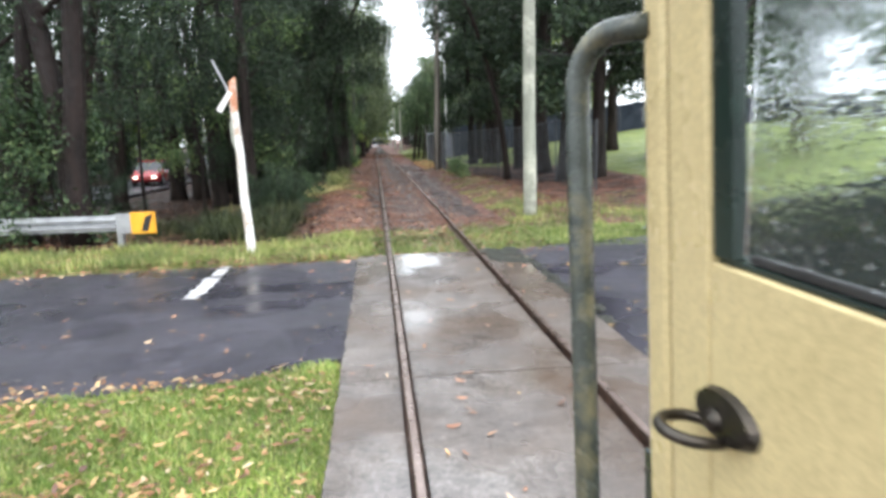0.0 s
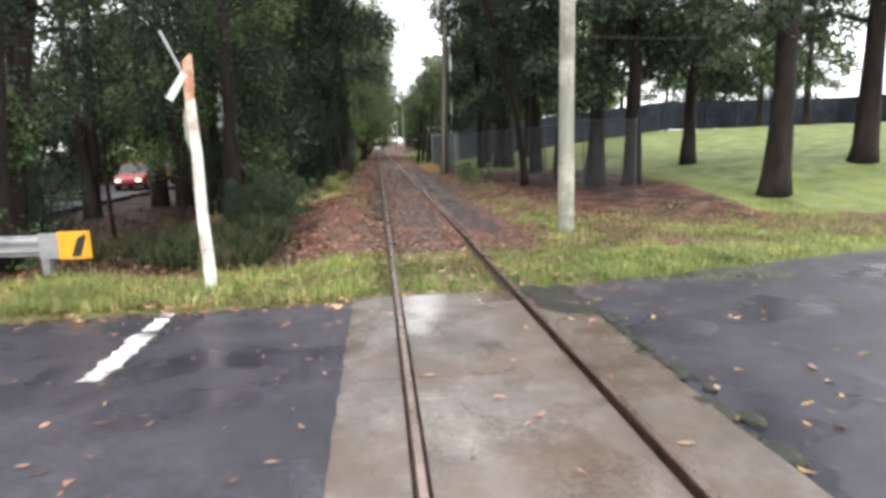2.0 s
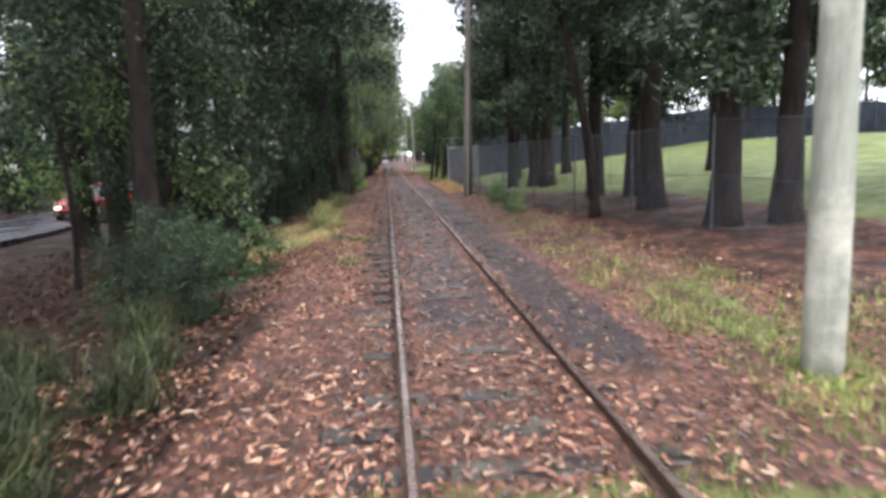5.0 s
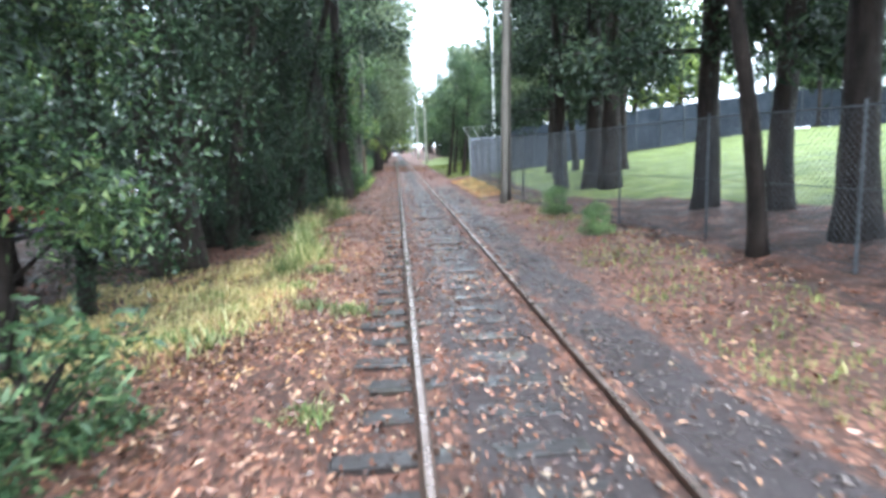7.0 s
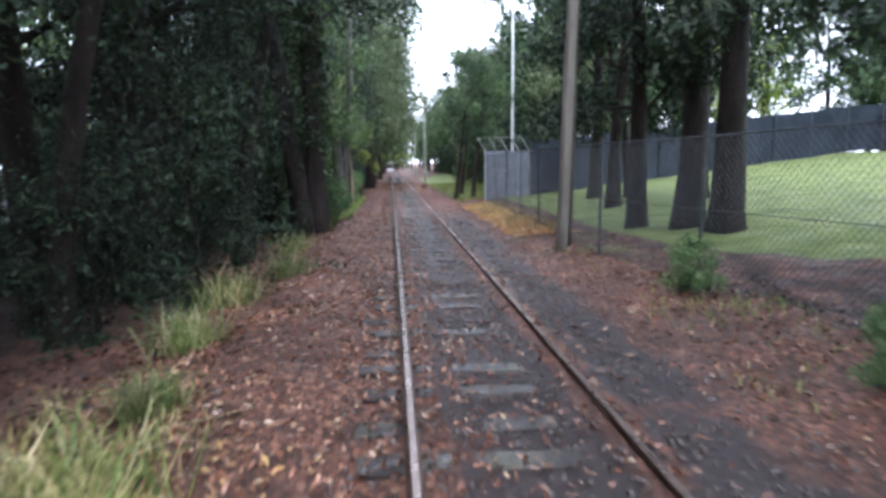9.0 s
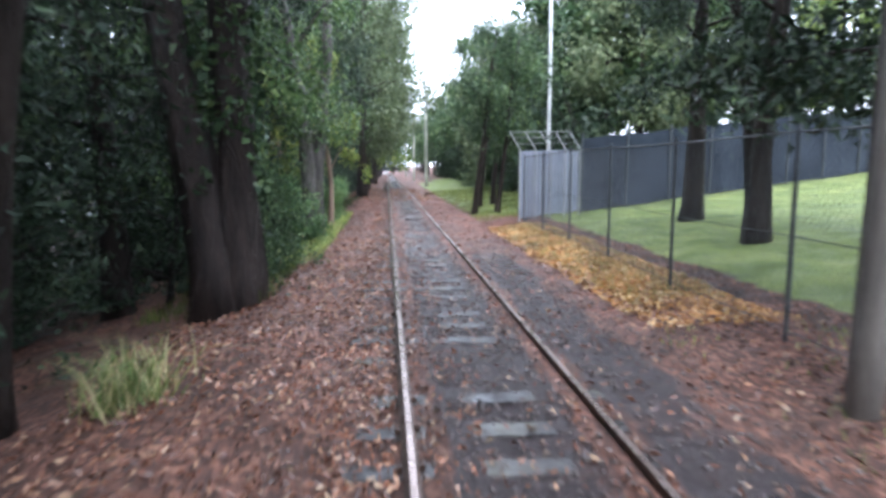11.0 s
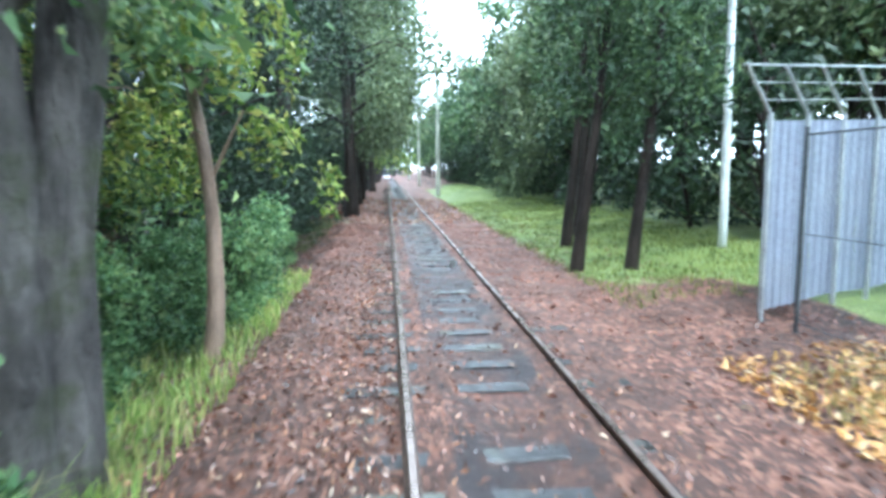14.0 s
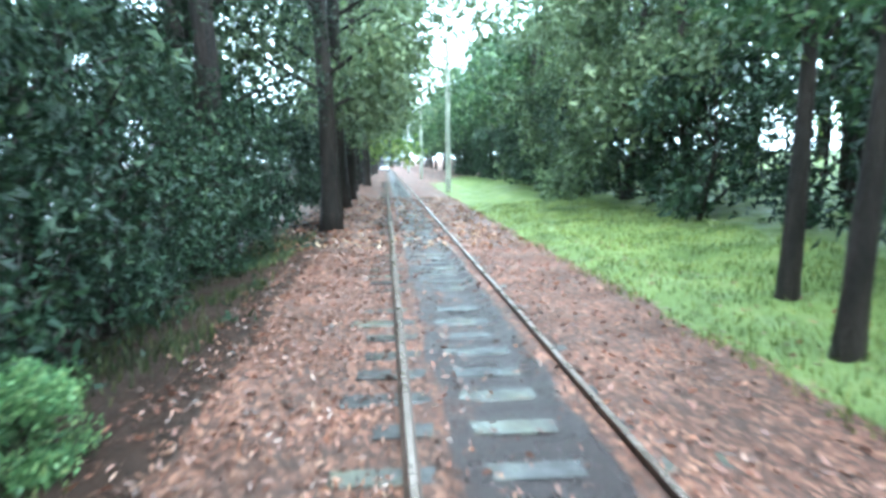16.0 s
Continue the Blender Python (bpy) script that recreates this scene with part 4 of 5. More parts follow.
        y += rng.uniform(3.6, 5.6) * (1 + (y - 76) / 120)
    # undergrowth
    y = 33.4
    while y < 72:
        near = -4.8 if y < 36 or 38 < y < 45 else -3.9 if y < 61 else -3.95
        near -= rng.choice((0, 0, 0.6, 1.4)) if 36 < y < 61 else 0
        # brighter leaves imitate the light from 49.5 to 60, dark ones the shade beyond
        tree("shrub" if y > 60 else ("shrub_mid" if y > 49.5 else "shrub"), rng.uniform(near - 1.3, near), y, rng.uniform(0.7, 1.15) * (0.55 if 47 < y < 60 else 1), rng.uniform(0, 360), group="trackside undergrowth")
        y += rng.uniform(1.0, 1.7)
    y = 73
    while y < 135:
        tree("shrub_far", rng.uniform(-5.5, -4.2), y, rng.uniform(1.2, 1.5), rng.uniform(0, 360), group="trackside undergrowth")
        y += rng.uniform(3.0, 5.0)
    for x, y, s in ((-4.6, 20.9, 0.3), (-9.6, 18.2, 0.75), (-8.3, 18.9, 0.6), (-11.2, 18.0, 0.8), (-9, 37, 1.2), (-8, 42, 1.2), (-7.4, 47, 1.2), (-8, 53, 1.2), (-6.6, 50.0, 1.1), (-6.3, 53.2, 1.1), (-6.6, 56.0, 1.15), (-6.9, 59.2, 1.2), (-7.2, 44.5, 1.2),
                    (-14.0, 17.0, 0.9), (-16.0, 16.2, 0.9)):
        tree("shrub", x, y, s, rng.uniform(0, 360), group="trackside undergrowth")
    for x, y, s in ((-3.5, 51.5, 0.7), (-2.95, 58.3, 0.58), (-3.4, 59.4, 0.5), (-2.85, 57.2, 0.48), (-3.6, 56.3, 0.5), (-3.6, 54.9, 0.45), (-3.5, 53.6, 0.42), (-3.05, 62.2, 0.3), (-3.9, 61.0, 0.5), (-3.3, 47.5, 0.7), (-3.1, 45.6, 0.55), (-3.1, 47.0, 0.5)):
        tree("shrub_mid" if y > 49.5 else "shrub_olive", x, y, s, rng.uniform(0, 360), group="trackside undergrowth")
    return ivied


def build_right_wood():
    rng = random.Random(22)
    for x, y, s in ((6.0, 23.6, 0.95), (7.05, 23.0, 1.05), (6.35, 32.7, 1.0), (7.2, 31.0, 0.9), (6.3, 41.2, 1.0), (5.3, 42.0, 0.85), (6.6, 40.0, 1.05),
                    (6.3, 27.6, 1.0), (9.5, 19.5, 1.0), (11, 27, 1.0), (12.5, 36, 1.0), (14, 22, 1.05), (9.5, 47, 0.9), (6.8, 47.5, 0.9), (7.5, 52, 0.9)):
        tree(rng.choice(("pine", "pine_forked")), x, y, s * rng.uniform(0.85, 1.0), rng.uniform(0, 360))
    y = 63.0
    while y < 240:
        far = y > 105
        tree("gum_far" if far else rng.choice(("olive", "olive", "olive", "gum_far")), rng.uniform(6.8, 8.6) + (2.9 if y < 74 else 0.6), y, rng.uniform(0.95, 1.15) * (0.8 if far else 1), rng.uniform(0, 360))
        y += rng.uniform(3.4, 5.5) * (1 + max(0, y - 80) / 120)
    y = 62
    while y < 125:
        tree("shrub_far", rng.uniform(6.8, 8.2), y, rng.uniform(1.1, 1.4), rng.uniform(0, 360), group="shrubs behind the lawn")
        y += rng.uniform(2.2, 3.6)
    for x0, x1, step in ((11, 14, 6.5), (16, 22, 8)):
        y = 62
        while y < 150:
            tree(rng.choice(("bright_far", "gum_far", "gum_far")), rng.uniform(x0, x1), y, rng.uniform(0.85, 1.05), rng.uniform(0, 360))
            y += step * rng.uniform(0.8, 1.4)
    for i in range(9):
        tree("gum_far", rng.uniform(28, 40), 20 + i * 7 + rng.uniform(-2, 2), rng.uniform(0.9, 1.1), rng.uniform(0, 360))
    for x, y, s in ((3.3, 34.8, 0.28), (3.2, 31.0, 0.25)):
        tree("shrub_mid", x, y, s, 30, label="small bright green fern-like plant by the fence")


def build_end_wood():
    rng = random.Random(31)
    for x, y, k in ((2.7, 60.7, 1.0), (3.55, 60.2, 0.95), (3.3, 63.6, 1.05), (4.3, 66.0, 1.1)):
        tree("gum_slim", x, y, k, rng.uniform(-30, 30))
    tree("gum_over", 8.4, 50.5, 1.05, 184)
    tree("gum_over", 4.75, 27.7, 0.85, 180)
    for i in range(14):
        x = -26 + i * 4 + rng.uniform(-1, 1)
        if abs(x) > 1.2:
            tree("gum_far", x, 255 + rng.uniform(-8, 8), 1.2, rng.uniform(0, 360))
    for x, y in ((-1.7, 262), (1.9, 259), (0.3, 270)):
        tree("gum_far", x, y, 1.25, rng.uniform(0, 360))
    for x in (-4, -1.5, 1, 3.5):
        tree("shrub_far", x, 250, 1.6, rng.uniform(0, 360))
    for i in range(10):
        tree("gum_far", 9 + i * 4.0 + rng.uniform(-1, 1), 66 + i * 0.6 + rng.uniform(-2, 2), rng.uniform(0.85, 1.05), rng.uniform(0, 360))
    for i in range(8):
        tree("gum_far", -30 + i * 9 + rng.uniform(-2, 2), -22 + rng.uniform(-4, 4), 1.0, rng.uniform(0, 360))


def build_ivy(host):
    """Ivy leaves clinging round the big trunk."""
    r = np.random.default_rng(77)
    n = 1500
    a, h = r.uniform(0, 2 * math.pi, n), r.uniform(1.6, 6.5, n)
    rr = 0.5 - 0.03 * h + r.normal(0, 0.05, n)
    keep = (np.sin(a * 2 + h * 1.3) > -0.2) | (h > 2.4)
    c = np.column_stack([np.cos(a) * rr, np.sin(a) * rr, h])[keep]
    vs, fs = leaf_quads(c, r, 0.13, 0.09, 0.5)
    hang("ivy", fast_mesh("ivy", vs, fs, M_LEAF_MID), host, "dark climbing ivy")


build_ivy(build_left_wood())
build_right_wood()
build_end_wood()


# ---- roadside things ----
def build_crossing_post():
    x, y = -3.12, 12.05
    ob = thing("crossing_post", "leaning white-painted timber post with broken boards and bare orange top", "post", at=(x, y, -0.16))
    rng = random.Random(3)
    top = Vector((-0.24, 0.62, 3.05))
    low = [top * (i / 12) + Vector((0.008 * math.sin(i * 1.1), 0, 0)) for i in range(11)]
    v, f = tube_data(low, [0.08 - 0.0012 * i for i in range(11)], 8, True, 0.07, rng)
    hang("painted_shaft", mesh_of("painted_shaft", v, f, M_WHITE_PAINT), ob)
    a = low[-1]
    v, f = tube_data([a - top.normalized() * 0.02, a + (top - a) * 0.5, top + Vector((0.02, 0, 0)), top + Vector((0.06, 0.02, 0.1))],
                     [0.07, 0.069, 0.065, 0.02], 7, True, 0.35, rng)
    hang("bare_top", mesh_of("bare_top", v, f, M_ORANGE_WOOD), ob, "splintered bare orange timber")
    bm = bmesh.new()
    box(bm, (-0.05, -0.012, -0.2), (0.05, 0.012, 0.2), 0.004)
    bmesh.ops.transform(bm, matrix=pose(-0.36, 0.52, 2.72, 0, 34, 0), verts=bm.verts)
    part("broken_board", bm, M_WHITE_PAINT, ob, "short broken white board")
    bm = bmesh.new()
    box(bm, (-0.016, -0.012, -0.32), (0.016, 0.012, 0.32), 0.003)
    bmesh.ops.transform(bm, matrix=pose(-0.4, 0.58, 3.15, 0, -24, 0), verts=bm.verts)
    part("loose_strip", bm, M_GALV, ob, "thin grey strip")
    v, f = tube_data([(-0.14, 0.33, 1.75), (-0.24, 0.4, 2.05), (-0.26, 0.45, 2.35), (-0.2, 0.5, 2.55)], [0.02, 0.034, 0.03, 0.012], 6, True, 0.3, rng)
    hang("peeling_plank", mesh_of("peeling_plank", v, f, M_POLE_PALE), ob, "grey peeling plank")


build_crossing_post()


def build_guard_rail():
    ob = thing("guard_rail", "galvanised roadside guard rail with an amber end marker", "guard rail", at=(0, 0, 0))
    y0 = 13.45
    prof = [(0, 0.155), (-0.02, 0.15), (-0.02, 0.115), (-0.085, 0.085), (-0.085, 0.06), (-0.02, 0.02), (-0.02, -0.02), (-0.085, -0.06), (-0.085, -0.085),
            (-0.02, -0.115), (-0.02, -0.15), (0, -0.155)]
    vs, fs = [], []
    xs = list(np.arange(-5.75, -30, -1.0))
    k = len(prof)
    for i, x in enumerate(xs):
        yy = y0 - 0.035 * (x + 5.7)
        for d, z in prof:
            vs.append((x, yy + d, 0.39 + z))
        for d, z in reversed(prof):
            vs.append((x, yy + d + 0.006, 0.39 + z))
        if i:
            o, m = (i - 1) * 2 * k, 2 * k
            fs += [(o + j, o + (j + 1) % m, o + m + (j + 1) % m, o + m + j) for j in range(m)]
    fs.append(tuple(range(2 * k)))
    hang("beam", mesh_of("beam", vs, fs, M_GALV), ob)
    for x in (-5.85, -8.9, -12, -15.1, -18.2):
        bm = bmesh.new()
        box(bm, (x - 0.055, y0 - 0.035 * (x + 5.7) + 0.005, -0.5), (x + 0.055, y0 - 0.035 * (x + 5.7) + 0.12, 0.52), 0.006)
        part("post", bm, M_GALV, ob)
    bm = bmesh.new()
    box(bm, (-5.86, y0 - 0.1, 0.2), (-5.5, y0 - 0.085, 0.58), 0.006)
    box(bm, (-5.6, y0 - 0.098, 0.21), (-5.13, y0 - 0.09, 0.57), 0.0)
    part("end_plate", bm, M_GALV, ob)
    bm = bmesh.new()
    box(bm, (-5.58, y0 - 0.13, 0.19), (-5.12, y0 - 0.104, 0.6), 0.012)
    sign = part("end_marker", bm, M_SIGN_AMBER, ob, "amber reflective end marker")
    bm = bmesh.new()
    q = [bm.verts.new(p) for p in ((-5.4, y0 - 0.134, 0.23), (-5.27, y0 - 0.134, 0.23), (-5.17, y0 - 0.134, 0.52), (-5.19, y0 - 0.134, 0.56), (-5.3, y0 - 0.134, 0.5))]
    bm.faces.new(q)
    part("black_stripe", bm, M_BLACK, sign, "slanting black stripe")


build_guard_rail()


def pole(name, label, x, y, height, r0, r1, mat, sides=12, lean=(0, 0), group=""):
    ob = thing(name, label, "pole", group, at=(x, y, float(land(x, y))))
    n = 10
    rng = random.Random(int(x * 10 + y))
    pts = [(lean[0] * i / n + 0.008 * math.sin(i * 1.3), lean[1] * i / n, -0.5 + (height + 0.5) * i / n) for i in range(n + 1)]
    v, f = tube_data(pts, [r0 + (r1 - r0) * i / n for i in range(n + 1)], sides, True, 0.05, rng)
    hang("shaft", mesh_of("shaft", v, f, mat, True), ob)
    return ob


pole("timber_pole", "pale lichen-covered round timber power pole", 2.88, 16.17, 8.5, 0.17, 0.13, M_POLE_PALE)
pole("timber_pole", "weathered brown timber power pole", 2.72, 39.5, 10.5, 0.125, 0.1, M_POLE_BROWN, lean=(0.35, 0))
pole("timber_pole", "dark brace pole standing against the power pole", 2.98, 39.9, 9.8, 0.08, 0.065, M_POLE_DARK, lean=(0.2, 0))
pole("light_mast", "thin white metal mast behind the sheet fence", 5.85, 61.3, 11.0, 0.085, 0.06, M_POLE_WHITE)
wire = [Vector((2.88, 16.17, 3.75)).lerp(Vector((13.5, 22.6, 5.3)), i / 14) + Vector((0, 0, -1.2 * (i / 14) * (1 - i / 14))) for i in range(15)]
tagged(new("service_wire", mesh_of("service_wire", *tube_data(wire, [0.009] * 15, 6), M_BLACK, True)), "black service wire running from the pale pole", "wire")
for yy in (96, 124, 160):
    far = pole("timber_pole", "far grey timber power pole with a crossarm", 2.9, yy, 9.3, 0.16, 0.12, M_POLE_PALE, group="far power poles")
    part("crossarm", box(bmesh.new(), (-1.1, -0.2, 8.75), (1.1, -0.1, 8.9), 0.01), M_POLE_PALE, far)
    for xx in (-1.0, -0.35, 0.35, 1.0):
        v, f = tube_data([(xx, -0.15, 8.9), (xx, -0.15, 8.96), (xx, -0.15, 9.02), (xx, -0.15, 9.08)], [0.03, 0.06, 0.06, 0.03], 8)
        hang("insulator", mesh_of("insulator", v, f, M_WHITE_PAINT, True), far)


def build_sheet_fence():
    """Tall corrugated sheet fence by the track, with barbed-wire arms."""
    ob = thing("sheet_metal_fence", "blue-grey corrugated sheet fence with angled barbed-wire arms", "fence")
    x0, y0, x1, y1 = 3.58, 56.3, 5.8, 56.85
    d = Vector((x1 - x0, y1 - y0, 0))
    nrm = Vector((-d.y, d.x, 0)).normalized()
    panels = 3
    for p in range(panels):
        vs, fs = [], []
        m = 24
        for i in range(m + 1):
            t = (p + i / m * 0.985) / panels
            off = nrm * (0.03 * (1 if (i // 2) % 2 else 0))
            q = Vector((x0, y0, 0)) + d * t + off
            g = float(land(q.x, q.y))
            for z in (g + 0.12, 2.32 + 0.05 * t):
                vs += [(q.x, q.y, z), (q.x + nrm.x * 0.004, q.y + nrm.y * 0.004, z)]
        for i in range(m):
            a = i * 4
            fs += [(a, a + 4, a + 6, a + 2), (a + 1, a + 3, a + 7, a + 5), (a + 2, a + 6, a + 7, a + 3), (a, a + 1, a + 5, a + 4)]
        hang("sheet", mesh_of("sheet", vs, fs, M_CORRUGATED), ob)
    for i in range(5):
        t = i / 4
        q = Vector((x0, y0, 0)) + d * t - nrm * 0.05
        g = float(land(q.x, q.y))
        v, f = tube_data([(q.x, q.y, g - 0.3), (q.x, q.y, 2.4)], [0.03, 0.03], 8)
        hang("post", mesh_of("post", v, f, M_GALV), ob)
        v, f = tube_data([(q.x, q.y, 2.38), (q.x - 0.38, q.y - 0.1, 2.95)], [0.022, 0.018], 6)
        hang("arm", mesh_of("arm", v, f, M_GALV), ob, "slanting barbed-wire arm")
    for k in range(3):
        s = 0.3 + 0.34 * k
        v, f = tube_data([(x0 - 0.38 * s, y0 - 0.1 * s, 2.38 + 0.57 * s), (x1 - 0.38 * s, y1 - 0.1 * s, 2.45 + 0.57 * s)], [0.008 if k < 2 else 0.016] * 2, 4)
        hang("strand", mesh_of("strand", v, f, M_GALV), ob)
    # screened fence round the field behind
    field = thing("screened_fence", "long dark screen-cloth fence round a mown field", "fence")
    pts = [(5.9, 56.9), (13, 58.6), (20, 60), (30, 62), (42, 60), (46, 40), (46, 10)]
    for (ax, ay), (bx, by) in zip(pts, pts[1:]):
        m = 8
        vs, fs = [], []
        for i in range(m + 1):
            t = i / m
            x, y = ax + (bx - ax) * t, ay + (by - ay) * t
            g = float(land(x, y))
            s = 0.05 * math.sin(i * 2.1)
            for z in (g + 0.05, g + 2.6):
                vs += [(x, y + s, z), (x, y + s + 0.01, z)]
        for i in range(m):
            a = i * 4
            fs += [(a, a + 4, a + 6, a + 2), (a + 1, a + 3, a + 7, a + 5), (a + 2, a + 6, a + 7, a + 3)]
        hang("screen", mesh_of("screen", vs, fs, M_DARK_SCREEN), field)
        for i in range(0, 5):
            t = i / 4
            x, y = ax + (bx - ax) * t, ay + (by - ay) * t
            g = float(land(x, y))
            v, f = tube_data([(x, y - 0.06, g - 0.2), (x, y - 0.06, g + 2.75)], [0.035, 0.035], 6)
            hang("post", mesh_of("post", v, f, M_WIRE), field)


build_sheet_fence()


def build_mesh_fence():
    """Dark chain-link fence that nears the track towards the sheet fence."""
    ob = thing("chain_link_fence", "old dark chain-link fence on thin steel posts beside the path", "fence")
    corners, h = [(6.0, 20.2), (5.05, 26.0), (3.2, 38.4), (3.6, 55.6)], 2.15
    for (ax, ay), (bx, by) in zip(corners, corners[1:]):
        bays = max(1, round(math.hypot(bx - ax, by - ay) / 2.9))
        feet = []
        for i in range(bays + 1):
            t = i / bays
            px, py = ax + (bx - ax) * t, ay + (by - ay) * t
            feet.append(Vector((px, py, float(land(px, py)))))
        for q in feet[:-1] if (bx, by) != corners[-1] else feet:
            v, f = tube_data([q - Vector((0, 0, 0.3)), q + Vector((0, 0, h + 0.08))], [0.026, 0.024], 7)
            hang("post", mesh_of("post", v, f, M_WIRE), ob)
        for q0, q1 in zip(feet, feet[1:]):
            for z in (0.12, 1.1, h):
                v, f = tube_data([q0 + Vector((0, 0, z)), q1 + Vector((0, 0, z))], [0.006 if z < h else 0.012] * 2, 5)
                hang("line_wire", mesh_of("line_wire", v, f, M_WIRE), ob)
            d = q1 - q0
            n = 30
            rows = int(h / (d.length / n))
            w = 0.0048 if q0.y < 37 else 0.0027
            side = Vector((d.y, -d.x, 0)).normalized() * w
            vs, fs = [], []
            for i in range(-rows, n + 1):
                for flip in (False, True):
                    t0, t1 = max(0, -i / rows), min(1, (n - i) / rows)
                    if t1 <= t0:
                        continue
                    u0, u1 = (i + rows * t0) / n, (i + rows * t1) / n
                    if flip:
                        u0, u1 = 1 - u0, 1 - u1
                    a, b = q0 + d * u0 + Vector((0, 0, h * t0)), q0 + d * u1 + Vector((0, 0, h * t1))
                    up = d.normalized() * w * (-1 if flip else 1)
                    o = len(vs)
                    vs += [a - side, a + side, b + side, b - side, a + up, b + up]
                    fs += [(o, o + 1, o + 2, o + 3), (o + 1, o + 4, o + 5, o + 2), (o + 4, o, o + 3, o + 5)]
            hang("wire_mesh", mesh_of("wire_mesh", vs, fs, M_WIRE), ob)


build_mesh_fence()


def build_car(name, label, x, y, rz, paint, tall=1.45, lamp_mat=None):
    """A parked car: shaped body, glazed cabin, lamps and wheels."""
    ob = thing(name, label, "car", at=(x, y, -0.5 if x < -10 else float(land(x, y))), rz=rz)
    rows = [(-2.1, 0.45, 0.72, 0.72), (-2.05, 0.3, 0.86, 0.82), (-1.2, 0.22, 0.95, 0.86), (0.9, 0.22, 0.92, 0.86), (1.75, 0.25, 0.8, 0.82), (2.1, 0.4, 0.62, 0.7)]
    vs, fs = [], []
    for yy, lo, hi, w in rows:
        vs += [(-w, yy, lo + 0.1), (-w * 0.92, yy, lo), (w * 0.92, yy, lo), (w, yy, lo + 0.1), (w, yy, hi - 0.12), (w * 0.9, yy, hi), (-w * 0.9, yy, hi), (-w, yy, hi - 0.12)]
    for i in range(len(rows) - 1):
        fs += [(i * 8 + j, i * 8 + (j + 1) % 8, i * 8 + 8 + (j + 1) % 8, i * 8 + 8 + j) for j in range(8)]
    fs += [tuple(range(8)), tuple(range(len(vs) - 8, len(vs)))]
    hang("body", mesh_of("body", vs, fs, paint), ob)
    cab = [(-1.75, 0.84, 0.9), (-1.2, 0.72, tall), (0.15, 0.7, tall), (0.95, 0.8, 0.9)]
    vs = [p for yy, w, z in cab for p in ((-w, yy, z), (w, yy, z))]
    vs += [(-0.84, -0.3, 0.9), (0.84, -0.3, 0.9)]
    for pane, ring in (("rear_window", (0, 1, 3, 2)), ("windscreen", (4, 5, 7, 6)), ("side_window", (0, 2, 4, 6, 8)), ("side_window", (1, 9, 7, 5, 3))):
        hang(pane, mesh_of(pane, [vs[i] for i in ring], [tuple(range(len(ring)))], M_CAR_GLASS), ob)
    bm = bmesh.new()
    box(bm, (-0.72, -1.25, tall - 0.02), (0.72, 0.2, tall + 0.05), 0.03)
    part("roof", bm, paint, ob)
    for sx in (-1, 1):
        bm = bmesh.new()
        box(bm, (sx * 0.7 - 0.1, -2.14, 0.58), (sx * 0.7 + 0.1, -2.04, 0.8), 0.02)
        part("tail_lamp", bm, M_LAMP, ob)
        bm = bmesh.new()
        box(bm, (sx * 0.52 - 0.12, 1.98, 0.5), (sx * 0.52 + 0.12, 2.13, 0.62), 0.02)
        part("headlight", bm, lamp_mat or M_GALV, ob)
        for yy in (-1.3, 1.3):
            bm = bmesh.new()
            bmesh.ops.create_cone(bm, cap_ends=True, segments=20, radius1=0.32, radius2=0.32, depth=0.2)
            bmesh.ops.transform(bm, matrix=pose(sx * 0.76, yy, 0.32, 0, 90, 0), verts=bm.verts)
            wheel = part("wheel", bm, M_RUBBER, ob)
            bm = bmesh.new()
            bmesh.ops.create_cone(bm, cap_ends=True, segments=16, radius1=0.19, radius2=0.17, depth=0.03)
            bmesh.ops.transform(bm, matrix=pose(sx * 0.865, yy, 0.32, 0, 90 * sx, 0), verts=bm.verts)
            part("rim", bm, M_GALV, wheel)
    return ob


build_car("waiting_car", "wet red car with lit headlights glimpsed between the trees", -14.75, 42.2, 186, M_CAR_RED, 1.45, M_HEADLIGHT)
build_car("parked_car", "dark maroon car between the trees", -14.9, 47.4, 5, M_CAR_MAROON)
build_car("parked_car", "white car parked beyond the trees", -14.6, 52.6, 5, M_CAR_WHITE)
build_car("parked_car", "white car parked beyond the trees", -14.5, 58.0, 5, M_CAR_WHITE)
build_car("parked_van", "small white van far down the line", -0.9, 180.0, 0, M_CAR_WHITE, 2.1)


